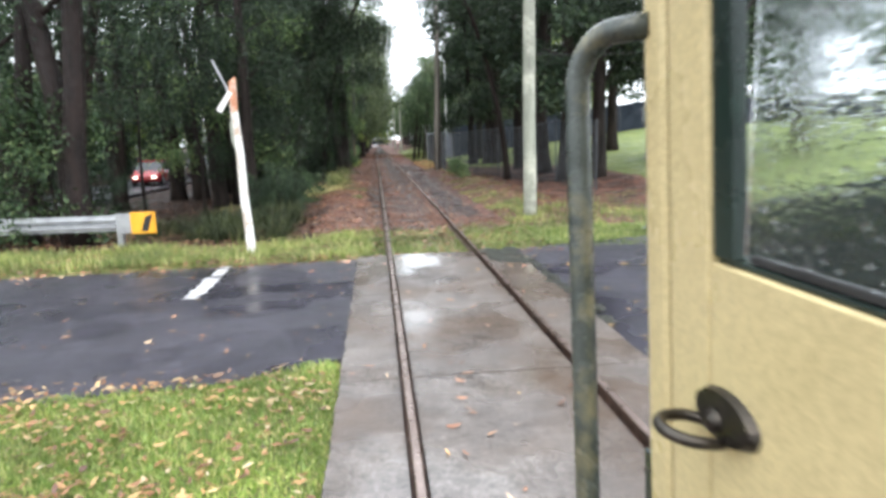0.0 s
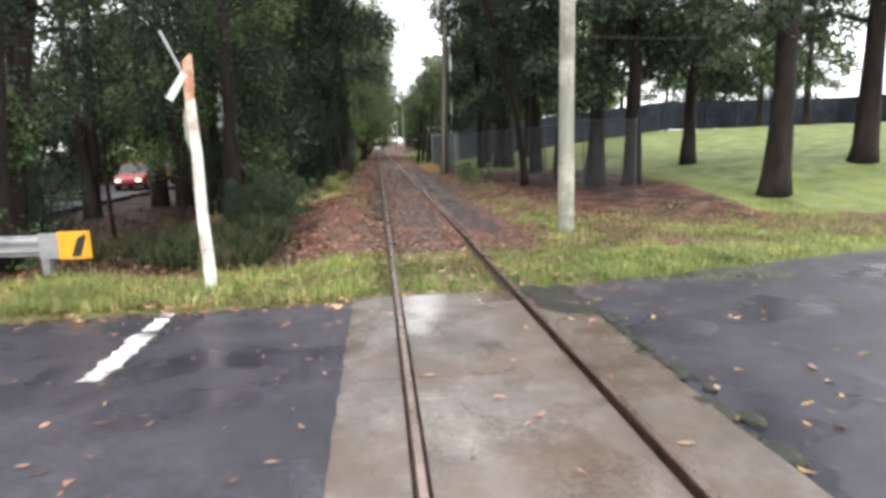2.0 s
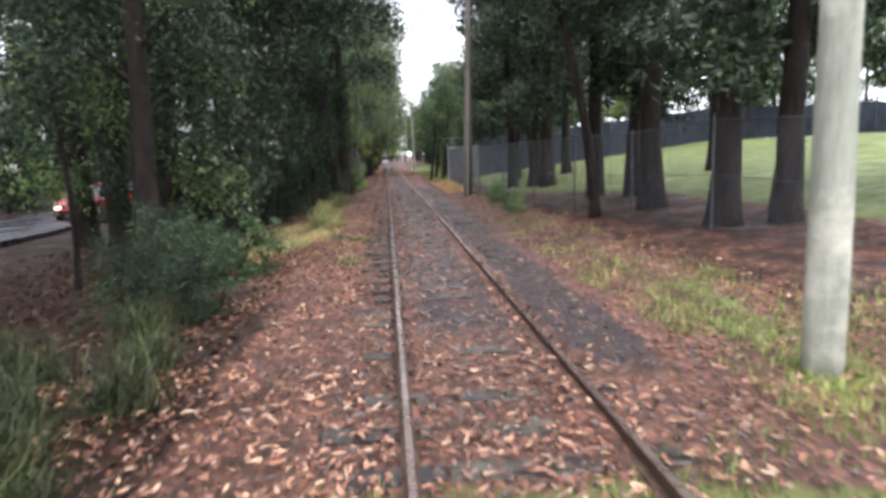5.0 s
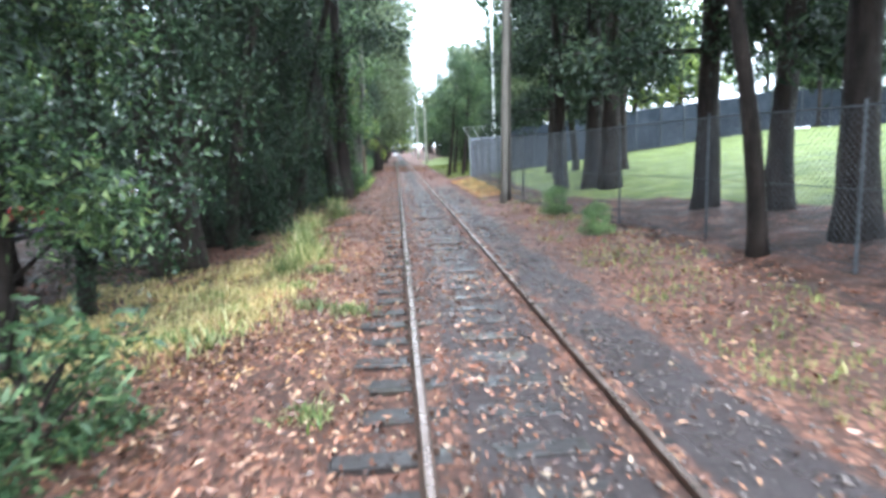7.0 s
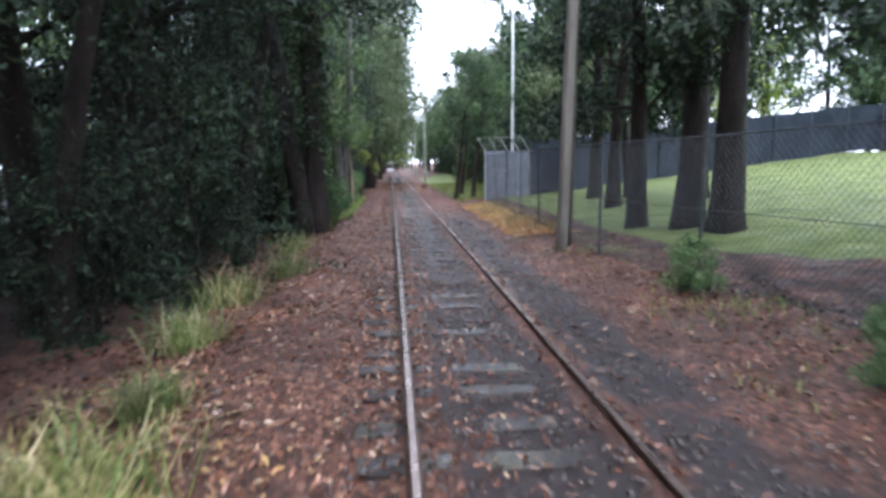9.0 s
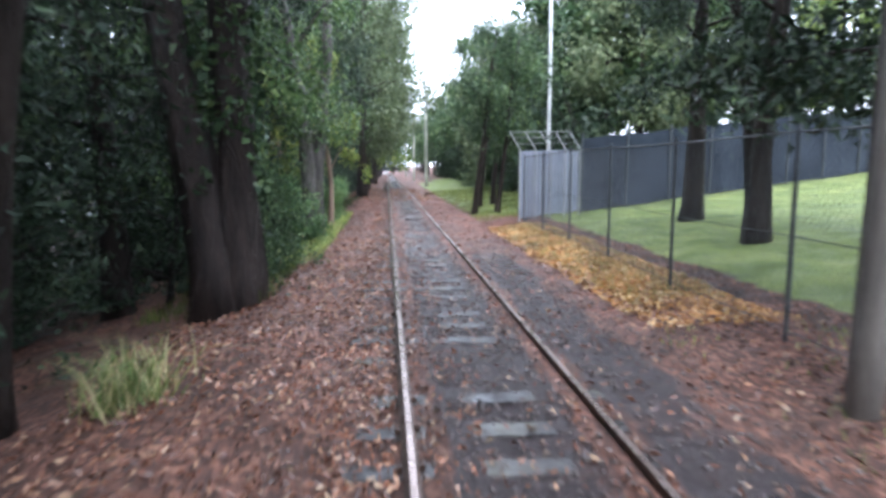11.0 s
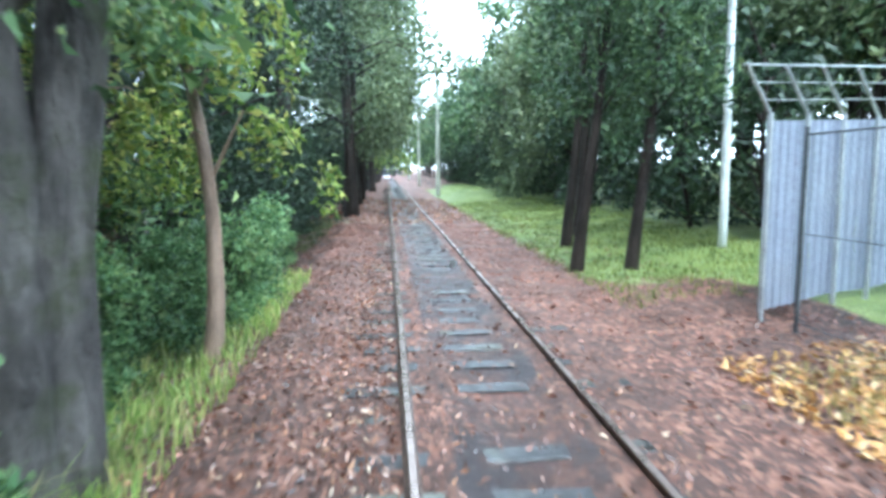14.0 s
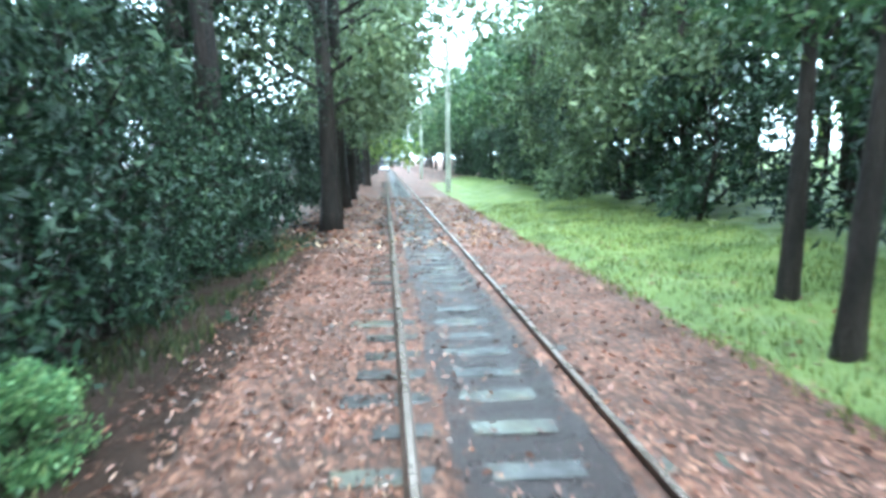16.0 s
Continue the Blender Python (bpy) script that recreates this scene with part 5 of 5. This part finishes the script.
# ---- the railcar that the view sets out from ----
def build_railcar():
    car = thing("railcar", "cream railcar side with green grab rail and wet window", "railcar")
    px = -0.44

    def slabbox(name, lo, hi, mat, bevel=0.004, label=""):
        return part(name, box(bmesh.new(), lo, hi, bevel), mat, car, label)

    def raked(ob):
        """The front of the car leans forward a little."""
        for v in ob.data.vertices:
            v.co.y += 0.098 * (v.co.z - 1.63)
        return ob

    raked(slabbox("front_post", (px + 0.002, 1.668, 0.72), (px + 0.05, 1.752, 2.6), M_CREAM, 0.018))
    raked(slabbox("gap_strip", (px + 0.012, 1.65, 0.72), (px + 0.048, 1.67, 2.6), M_BLACK, 0.001, "dark gap between the posts"))
    raked(slabbox("door_post", (px - 0.002, 1.541, 0.72), (px + 0.05, 1.648, 2.6), M_CREAM, 0.005))
    raked(slabbox("side_panel", (px, -1.2, 0.72), (px + 0.045, 1.539, 1.64), M_CREAM, 0.003, "cream side panel"))
    raked(slabbox("lower_trim", (px + 0.004, 1.742, 0.72), (px + 0.04, 1.77, 1.28), M_GREEN_PAINT, 0.004, "dark green edge trim"))
    raked(slabbox("header", (px, -1.2, 2.42), (px + 0.045, 1.538, 2.6), M_CREAM, 0.004))
    win = part("window", box(bmesh.new(), (px + 0.012, -1.2, 1.641), (px + 0.05, 1.538, 1.648), 0.002), M_GREEN_PAINT, car, "wet side window")
    raked(part("frame", box(bmesh.new(), (px + 0.004, 1.49, 1.649), (px + 0.024, 1.539, 2.42), 0.003), M_GREEN_PAINT, win, "dark green window frame"))
    raked(part("seal", box(bmesh.new(), (px + 0.016, -1.2, 1.649), (px + 0.03, 1.476, 1.66), 0.003), M_RUBBER, win))
    pane = part("pane", box(bmesh.new(), (px + 0.018, -1.2, 1.652), (px + 0.022, 1.491, 2.42)), M_GLASS, win)
    pane.visible_shadow = False
    rng = random.Random(57)
    bm = bmesh.new()
    for i in range(330):
        y, z = rng.uniform(1.0, 1.475), 1.66 + 0.42 * rng.random() ** 1.3
        r = rng.uniform(0.0012, 0.0034)
        made = bmesh.ops.create_icosphere(bm, subdivisions=1, radius=r)["verts"]
        bmesh.ops.scale(bm, verts=made, vec=(0.55, 1, rng.uniform(1.0, 1.9)))
        bmesh.ops.translate(bm, verts=made, vec=(px + 0.0175, y, z))
    tagged(part("raindrops", bm, M_DROP, win, "clear raindrops on the pane", True), kind="stuff").visible_shadow = False
    bm = bmesh.new()
    for i in range(90):
        z = rng.uniform(1.25, 2.1)
        made = bmesh.ops.create_icosphere(bm, subdivisions=1, radius=rng.uniform(0.0012, 0.0026))["verts"]
        bmesh.ops.translate(bm, verts=made, vec=(px + 0.006 + rng.uniform(-0.004, 0.004), 1.7505 + 0.098 * (z - 1.63), z))
    tagged(part("raindrops", bm, M_DROP, car, "clear raindrops along the post edge", True), kind="stuff")
    # dark front bulkhead behind the window, its top edge rising to the far side
    bm = bmesh.new()
    box(bm, (-0.02, 2.28, 0.72), (1.0, 2.31, 1.62), 0.004)
    for v in bm.verts:
        if v.co.z > 1.2:
            v.co.z += 0.154 * (v.co.x - 0.07)
    part("front_bulkhead", bm, M_GREEN_PAINT, car, "dark green front bulkhead")
    # grab rail with bent ends
    pts = [(-0.52, 1.826 + 0.11 * (z - 1.63), z) for z in [0.72] + [0.85 + 0.1 * i for i in range(11)]]
    for i in range(1, 10):
        a = radians(10 * i)
        pts.append((-0.52 + 0.05 * (1 - math.cos(a)), 1.854 - 0.05 * (1 - math.cos(a)), 1.885 + 0.09 * math.sin(a)))
    pts.append((-0.43, 1.765, 1.976))
    v, f = tube_data(pts, [0.0215] * len(pts), 16)
    hang("grab_rail", mesh_of("grab_rail", v, f, M_RAIL_PAINT, True), car, "wet green-grey grab rail")
    # ring handle on its plate
    bm = bmesh.new()
    bmesh.ops.create_cone(bm, cap_ends=True, segments=24, radius1=0.04, radius2=0.036, depth=0.012)
    bmesh.ops.scale(bm, verts=bm.verts, vec=(0.85, 1.75, 1))
    bmesh.ops.transform(bm, matrix=pose(px - 0.006, 1.478, 1.452, 0, -90, 0), verts=bm.verts)
    plate = part("handle_plate", bm, M_BRONZE, car, "dark bronze backing plate")
    ring = []
    for i in range(29):
        a = 2 * math.pi * i / 28
        ring.append((px - 0.03 + 0.044 * math.cos(a), 1.508 + 0.044 * math.sin(a), 1.425 - 0.12 * 0.04 * math.cos(a)))
    v, f = tube_data(ring, [0.0085] * 29, 10, False)
    hang("ring", mesh_of("ring", v, f, M_BRONZE, True), plate, "hinged bronze pull ring")
    v, f = tube_data([(px, 1.49, 1.45), (px - 0.01, 1.49, 1.44), (px - 0.014, 1.492, 1.43)], [0.016, 0.016, 0.011], 10)
    hang("hinge", mesh_of("hinge", v, f, M_BRONZE, True), plate)
    # floor, underframe and wheels behind
    slabbox("floor", (-1.2, -3.5, 0.66), (1.2, 0.7, 0.72), M_GREEN_PAINT, 0.006, "dark green floor")
    slabbox("floor_extension", (px, 0.7, 0.66), (0.9, 2.32, 0.72), M_GREEN_PAINT, 0.006)
    slabbox("rail_foot", (-0.56, 1.79, 0.66), (px, 1.9, 0.72), M_GREEN_PAINT, 0.004)
    slabbox("underframe", (-0.5, -3.4, 0.42), (0.5, 0.5, 0.66), M_BLACK, 0.01)
    for y in (-2.7, -0.2):
        v, f = tube_data([(-0.9, y, 0.36), (0.9, y, 0.36)], [0.06, 0.06], 10)
        hang("axle", mesh_of("axle", v, f, M_BLACK), car)
        for s in (-1, 1):
            bm = bmesh.new()
            bmesh.ops.create_cone(bm, cap_ends=True, segments=28, radius1=0.36, radius2=0.36, depth=0.1)
            bmesh.ops.transform(bm, matrix=pose(s * 0.74, y, 0.361, 0, 90, 0), verts=bm.verts)
            part("wheel", bm, M_RAIL, car)
        slabbox("axle_box", (-0.62, y - 0.12, 0.3), (-0.5, y + 0.12, 0.66), M_BLACK, 0.01)
        slabbox("axle_box", (0.5, y - 0.12, 0.3), (0.62, y + 0.12, 0.66), M_BLACK, 0.01)


build_railcar()


# ---- grass, litter and stones ----
def scatter(rng, n, x0, x1, y0, y1, density=None):
    x, y = rng.uniform(x0, x1, n), rng.uniform(y0, y1, n)
    if density is not None:
        keep = rng.random(n) < density(x, y)
        x, y = x[keep], y[keep]
    return np.column_stack([x, y])


def off_rails(x):
    return (np.abs(np.abs(x) - GAUGE_HALF) > 0.09).astype(float)


def build_grass():
    r = np.random.default_rng(5)

    def add(name, xy, height, width, mat, label, lean=0.5):
        me = grass_mesh(name, xy, land(xy[:, 0], xy[:, 1]), r, height, width, mat, lean)
        tagged(new(name, me), label, "grass", kind="stuff")

    add("verge_grass", scatter(r, 62000, -10, -1.0, 11.15, 15.2, lambda x, y: (0.12 + 0.88 * patchy(x, y, 1.7)) * smooth(0.5, -0.5, y - 12.6 - 1.3 * smooth(-2.8, -1.0, x) - 0.9 * patchy(x, y, 1.6)) * off_rails(x)),
        0.17, 0.006, M_GRASS, "tall wet yellow-green verge grass")
    add("track_grass", scatter(r, 22000, -1.6, 4.6, 11.2, 15.4, lambda x, y: (0.1 + 0.9 * patchy(x, y, 2.1)) * smooth(0.7, -0.9, y - 13.4 - 1.6 * patchy(x, y, 1.9)) * off_rails(x)),
        0.1, 0.008, M_GRASS, "short green grass between the rails")
    add("lawn_edge_grass", scatter(r, 95000, -5.5, -1.24, 1.8, 6.4, lambda x, y: np.clip((5.86 + 0.5 * smooth(-2.2, -1.3, x) + 0.085 * np.clip(x + 2.4, -4, 0) - y) * 6, 0, 1) * (0.6 + 0.4 * patchy(x, y, 2)) * smooth(4.45, 4.8, y + 0.5 * (x + 3.6))),
        0.05, 0.006, M_GRASS_GREEN, "short wet green grass at the road edge", 0.8)
    add("bank_grass", scatter(r, 42000, -7.0, -1.7, 23.5, 32, lambda x, y: (0.06 + 0.94 * patchy(x, y, 1.9)) ** 1.5 * (0.85 + 0.15 * smooth(27, 29.5, y)) * smooth(-1.9, -2.8, x) * smooth(24.0, 25.6, y) * smooth(32, 29, y) * 0.9),
        0.14, 0.008, M_GRASS_STRAW, "straw-coloured grass on the leaf bank")
    add("path_grass", scatter(r, 26000, 2.1, 4.2, 13.5, 42, lambda x, y: patchy(x, y, 1.4) ** 2.2 * (1 - 0.55 * smooth(19, 24, y))), 0.1, 0.007, M_GRASS, "thin grass along the path edge")
    add("roadside_grass", scatter(r, 26000, 2.6, 9.5, 11.7, 20, lambda x, y: patchy(x, y, 1.1) * smooth(20, 15, y) * smooth(-0.1, 0.5, y - 11.4 - 0.25 * (x - 1.4))), 0.09, 0.008, M_GRASS, "thin grass at the roadside under the trees")
    add("amber_grass", scatter(r, 7000, 2.5, 4.0, 43.5, 54.5, lambda x, y: 0.5 + 0.5 * patchy(x, y, 1.4)), 0.11, 0.008, M_GRASS_STRAW, "yellow dry grass below the sheet fence")
    add("lawn_grass", scatter(r, 32000, 2.4, 6.8, 57.5, 84, lambda x, y: 0.25 + 0.75 * patchy(x, y, 1.6)), 0.1, 0.008, M_GRASS_LAWN, "bright green grass behind the path")
    add("bright_grass", scatter(r, 16000, -4.4, -2.2, 48, 60.5, lambda x, y: 0.2 + 0.8 * patchy(x, y, 1.5)), 0.2, 0.008, M_GRASS_GREEN, "fresh green grass below the saplings")
    # the deep shade past y 61 is put into these blades' colour
    add("deep_shade_grass", scatter(r, 9000, -4.4, -2.7, 61, 76, lambda x, y: patchy(x, y, 1.2) ** 1.5), 0.18, 0.008, M_GRASS_SHADED, "grass coloured dark for the deep shade below the trees")
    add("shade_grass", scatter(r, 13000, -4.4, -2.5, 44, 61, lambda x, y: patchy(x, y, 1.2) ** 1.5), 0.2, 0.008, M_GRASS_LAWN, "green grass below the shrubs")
    # strappy tussocks
    for x, y, s in ((-3.2, 15.0, 0.8), (-2.95, 16.2, 0.9), (-2.5, 29.7, 1.0), (-2.7, 28.9, 0.7), (-2.75, 31.4, 0.6), (-3.0, 33.2, 0.8), (-3.1, 35.4, 0.9), (-2.6, 37.2, 0.8), 
                    (-3.0, 40.5, 0.9), (-4.2, 17.2, 0.9), (-3.6, 18.6, 0.9), (-3.4, 19.8, 0.7), (-3.9, 14.4, 0.8), (-4.4, 15.1, 0.9), (-3.6, 15.8, 0.8), (-4.8, 16.4, 1.0), (-4.1, 16.4, 0.9), (-3.2, 17.5, 0.6), (-5.2, 15.4, 0.9), (-5.0, 17.8, 0.9), (-4.6, 14.3, 0.7), (-5.6, 14.5, 0.8), (-3.0, 13.7, 0.6), (-3.5, 13.5, 0.7), (-2.9, 14.6, 0.6), (-4.1, 13.6, 0.6), (-2.85, 52.2, 0.8)):
        n = 260
        xy = np.column_stack([r.normal(0, 0.2 * s, n), r.normal(0, 0.2 * s, n)])
        # tussocks before y 21 take the blade colour with tree shade in it
        me = grass_mesh("tussock", xy, np.zeros(n), r, 0.66 * s, 0.007, M_GRASS_SHADED if y < 21 else M_GRASS_MIXED, 1.2)
        ob = tagged(new("tussock", me), "strappy green grass tussock among fallen leaves", "grass", "trackside tussocks", "stuff")
        ob.location = (x, y, float(land(x, y)) - 0.01)

    # low weeds on the bank and between the sleeper ends
    for x, y, s in ((-1.58, 25.98, 0.7), (-3.6, 25.5, 1.1), (-4.2, 25.85, 0.9), (-2.75, 25.0, 1.4), (-1.47, 26.1, 0.8), (-1.95, 26.1, 0.7), (-3.0, 26.6, 1.0), (-2.3, 27.4, 0.8), (-3.6, 27.9, 1.0), (-1.6, 22.9, 0.7), (-2.1, 28.3, 0.8)):
        n = 120
        xy = np.column_stack([r.normal(0, 0.16 * s, n), r.normal(0, 0.16 * s, n)])
        me = grass_mesh("weed", xy, np.zeros(n), r, 0.17 * s, 0.012, M_GRASS_MIXED, 1.3)
        ob = tagged(new("weed", me), "low green weed growing through fallen leaves", "weed", "trackside weeds", "stuff")
        ob.location = (x, y, float(land(x, y)) - 0.01)


def build_litter():
    r = np.random.default_rng(9)

    def add(name, xy, z, size, mat, label, near=False):
        c = np.column_stack([xy, z + r.uniform(0.004, 0.012 if near else 0.03, len(xy))])
        vs, fs = lance_leaves(c, r, *size) if near else leaf_quads(c, r, size[0], size[1], 0, True, 0.3)
        tagged(new(name, fast_mesh(name, vs, fs, mat)), label, "fallen leaves", kind="stuff")

    def on(xy):
        return land(xy[:, 0], xy[:, 1])

    a = scatter(r, 115000, -3.9, 0.9, 13.5, 72, lambda x, y: (0.35 + 0.65 * patchy(x, y, 2.3)) * off_rails(x) * smooth(-3.4, -2.2, x + 0.8 * smooth(22, 27, y) - 1.0 * smooth(59, 61, y)) * np.where(x < -1.2, 0.4 + 0.6 * smooth(18.5, 21, y), np.where((x > -0.1) & (x < 0.45), np.where(y < 37, 0.42, 0.24), 0.6)) * (1 - 0.55 * smooth(46, 50, y) * (np.abs(x) < 0.7)))
    lie = np.where((np.abs(a[:, 0]) < 1.25) & (r.random(len(a)) < 0.45), np.maximum(on(a), -0.126), on(a))
    late = a[:, 1] + r.uniform(-3, 3, len(a)) > 54
    add("fallen_leaves", a[~late], lie[~late] + 0.008, (0.072, 0.024), M_LITTER, "reddish-brown fallen gum leaves covering the track")
    add("fallen_leaves", a[late], lie[late] + 0.008, (0.08, 0.026), M_LITTER_SODDEN, "sodden reddish-brown fallen leaves covering the far track")
    a = scatter(r, 4200, -1.36, -0.8, 26.5, 62, lambda x, y: smooth(26.5, 29, y) * (0.35 + 0.65 * patchy(x, y, 2.6)))
    add("fallen_leaves", a, np.maximum(on(a), -0.122), (0.075, 0.025), M_LITTER, "brown fallen leaves lying on the sleeper ends")
    a = scatter(r, 5200, -6.6, -1.3, 23, 30.5, lambda x, y: (0.2 + 0.8 * patchy(x, y, 2.1)) * smooth(23, 24.5, y))
    add("fallen_leaves", a, on(a) + 0.02, (0.08, 0.026), M_LITTER_MIXED, "brown and tan fallen leaves among straw grass")
    a = scatter(r, 5000, -3.9, 2.6, 72, 92, lambda x, y: off_rails(x))
    add("fallen_leaves", a, on(a), (0.15, 0.055), M_LITTER, "reddish-brown fallen gum leaves covering the track")
    a = scatter(r, 34000, 0.8, 4.6, 15, 72, lambda x, y: np.where(y > 57, np.where(x < 2.7, 0.9, 0.12), np.where((x > 0.95) & (x < 2.1), 0.4, 1.0)) * (0.25 + 0.75 * patchy(x, y, 1.9)))
    late = a[:, 1] + r.uniform(-3, 3, len(a)) > 54
    add("fallen_leaves", a[~late], on(a[~late]), (0.085, 0.028), M_LITTER, "brown fallen leaves along the path edge")
    add("fallen_leaves", a[late], on(a[late]), (0.085, 0.028), M_LITTER_SODDEN, "sodden brown fallen leaves beside the far track")
    a = scatter(r, 9000, 2.3, 4.0, 42, 55, lambda x, y: 0.35 + 0.65 * patchy(x, y, 1.7))
    add("fallen_leaves", a, on(a) + 0.02, (0.1, 0.038), M_LITTER_AMBER, "amber fallen leaves by the path")
    a = scatter(r, 20000, -9, 2.2, 11.05, 17, lambda x, y: np.maximum(0.2 + 0.45 * (1 - patchy(x, y, 1.7)), np.exp(-((y - 11.2 + 0.03 * (x + 1.2)) / 0.3) ** 2)) * off_rails(x))
    add("fallen_leaves", a, on(a) + 0.045, (0.1, 0.028), M_LITTER, "fallen leaves along the road edge", True)
    a = scatter(r, 7500, -5.5, -1.3, 1.8, 5.9, lambda x, y: 0.15 + 0.85 * patchy(x, y, 2.9) ** 1.5)
    add("fallen_leaves", a, on(a) + 0.045, (0.075, 0.022), M_LITTER_MIXED, "brown and tan fallen leaves on the short grass", True)
    a = scatter(r, 1500, -9, -1.35, 10.2, 11.08, lambda x, y: 0.75 * np.exp(-((y - 11.06 - 0.03 * (x + 1.3)) / 0.16) ** 2) + 0.05)
    add("fallen_leaves", a, np.full(len(a), -0.099), (0.1, 0.026), M_LITTER, "brown leaves washed along the road edge", True)
    a = scatter(r, 260, -9, -1.35, 5.4, 6.3, lambda x, y: 0.8 * np.exp(-((y - 5.85) / 0.3) ** 2))
    add("fallen_leaves", a, np.full(len(a), -0.097), (0.1, 0.026), M_LITTER_PALE, "pale leaves at the grass edge", True)
    a = scatter(r, 150, -9, -1.35, 5.9, 11.0)
    add("fallen_leaves", a, np.full(len(a), -0.099), (0.085, 0.022), M_LITTER_PALE, "scattered tan leaves on wet asphalt", True)
    a = scatter(r, 70, -1.2, 1.6, 2.5, 11.0, lambda x, y: off_rails(x))
    add("fallen_leaves", a, np.full(len(a), -0.055), (0.1, 0.026), M_LITTER_PALE, "scattered tan leaves on wet concrete", True)
    a = scatter(r, 110, 1.4, 6, 4.5, 11.3)
    add("fallen_leaves", a, np.full(len(a), -0.099), (0.1, 0.03), M_LITTER_BRIGHT, "scattered yellow leaves on wet asphalt", True)
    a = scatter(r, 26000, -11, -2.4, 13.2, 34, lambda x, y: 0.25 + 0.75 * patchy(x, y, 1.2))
    add("fallen_leaves", a, on(a), (0.12, 0.04), M_LITTER_SHADED, "rotting fallen leaves coloured dark for the shade under the trees")


def build_debris():
    """Mossy clods and twigs washed up along the slab edge."""
    r = random.Random(44)
    for i in range(26):
        y = 6.9 + i * 0.15 + r.uniform(-0.05, 0.05)
        x = 1.38 + r.uniform(-0.05, 0.12) + 0.03 * math.sin(i)
        bm = bmesh.new()
        bmesh.ops.create_icosphere(bm, subdivisions=2, radius=1)
        for v in bm.verts:
            v.co *= 1 + 0.3 * noise.noise(v.co * 1.7 + Vector((i, 0, 0)))
        s = r.uniform(0.04, 0.1)
        bmesh.ops.scale(bm, verts=bm.verts, vec=(s, s * 1.5, s * 0.4))
        me = bpy.data.meshes.new("moss_clod")
        bm.to_mesh(me)
        bm.free()
        me.materials.append(M_MOSS)
        ob = tagged(new("moss_clod", me), "dark wet moss clod on the slab edge", "moss", "moss along the crossing")
        ob.location = (x, y, -0.098 + s * 0.15)


def build_moss_puddle():
    """A low mat of moss and silt, dark for a puddle's reflection, beside the rail at the far end of the slab."""
    r = random.Random(46)
    for i in range(16):
        s = r.uniform(0.1, 0.18)
        x, y = r.uniform(0.88, 1.32), r.uniform(10.1, 11.2)
        bm = bmesh.new()
        bmesh.ops.create_icosphere(bm, subdivisions=2, radius=1)
        for v in bm.verts:
            v.co *= 1 + 0.35 * noise.noise(v.co * 1.5 + Vector((i * 3.0, 0, 0)))
        bmesh.ops.scale(bm, verts=bm.verts, vec=(s, s * 1.5, 0.018))
        me = bpy.data.meshes.new("moss_clod")
        bm.to_mesh(me)
        bm.free()
        me.materials.append(M_MOSS)
        ob = tagged(new("moss_clod", me), "flat dark mat for wet moss and a dark puddle reflection on the slab", "moss", "moss along the crossing")
        ob.location = (x, y, -0.058)


def build_ballast():
    r = np.random.default_rng(12)
    xy = scatter(r, 13000, -1.3, 2.15, 14.5, 50, lambda x, y: off_rails(x) * (0.25 + 0.75 * patchy(x, y, 3)))
    n = len(xy)
    base = np.array([(1, 0, 0), (0, 1, 0), (-1, 0, 0), (0, -1, 0), (0.1, 0.1, 0.8), (0, 0, -0.6)])
    tri = np.array([(0, 1, 4), (1, 2, 4), (2, 3, 4), (3, 0, 4), (1, 0, 5), (2, 1, 5), (3, 2, 5), (0, 3, 5)])
    s = r.uniform(0.012, 0.032, (n, 1, 1))
    a = r.uniform(0, 6.28, n)
    j = base[None] * r.uniform(0.6, 1.4, (n, 6, 1))
    x = j[:, :, 0] * np.cos(a)[:, None] - j[:, :, 1] * np.sin(a)[:, None]
    y = j[:, :, 0] * np.sin(a)[:, None] + j[:, :, 1] * np.cos(a)[:, None]
    v = np.stack([x, y, j[:, :, 2]], -1) * s + np.column_stack([xy, land(xy[:, 0], xy[:, 1]) + 0.008])[:, None, :]
    f = (tri[None] + (np.arange(n) * 6)[:, None, None]).reshape(-1, 3)
    tagged(new("ballast", fast_mesh("ballast", v.reshape(-1, 3), f, M_BALLAST)), "small dirty ballast stones between the sleepers", "gravel", kind="stuff")


build_grass()
build_litter()
build_debris()
build_moss_puddle()
build_ballast()
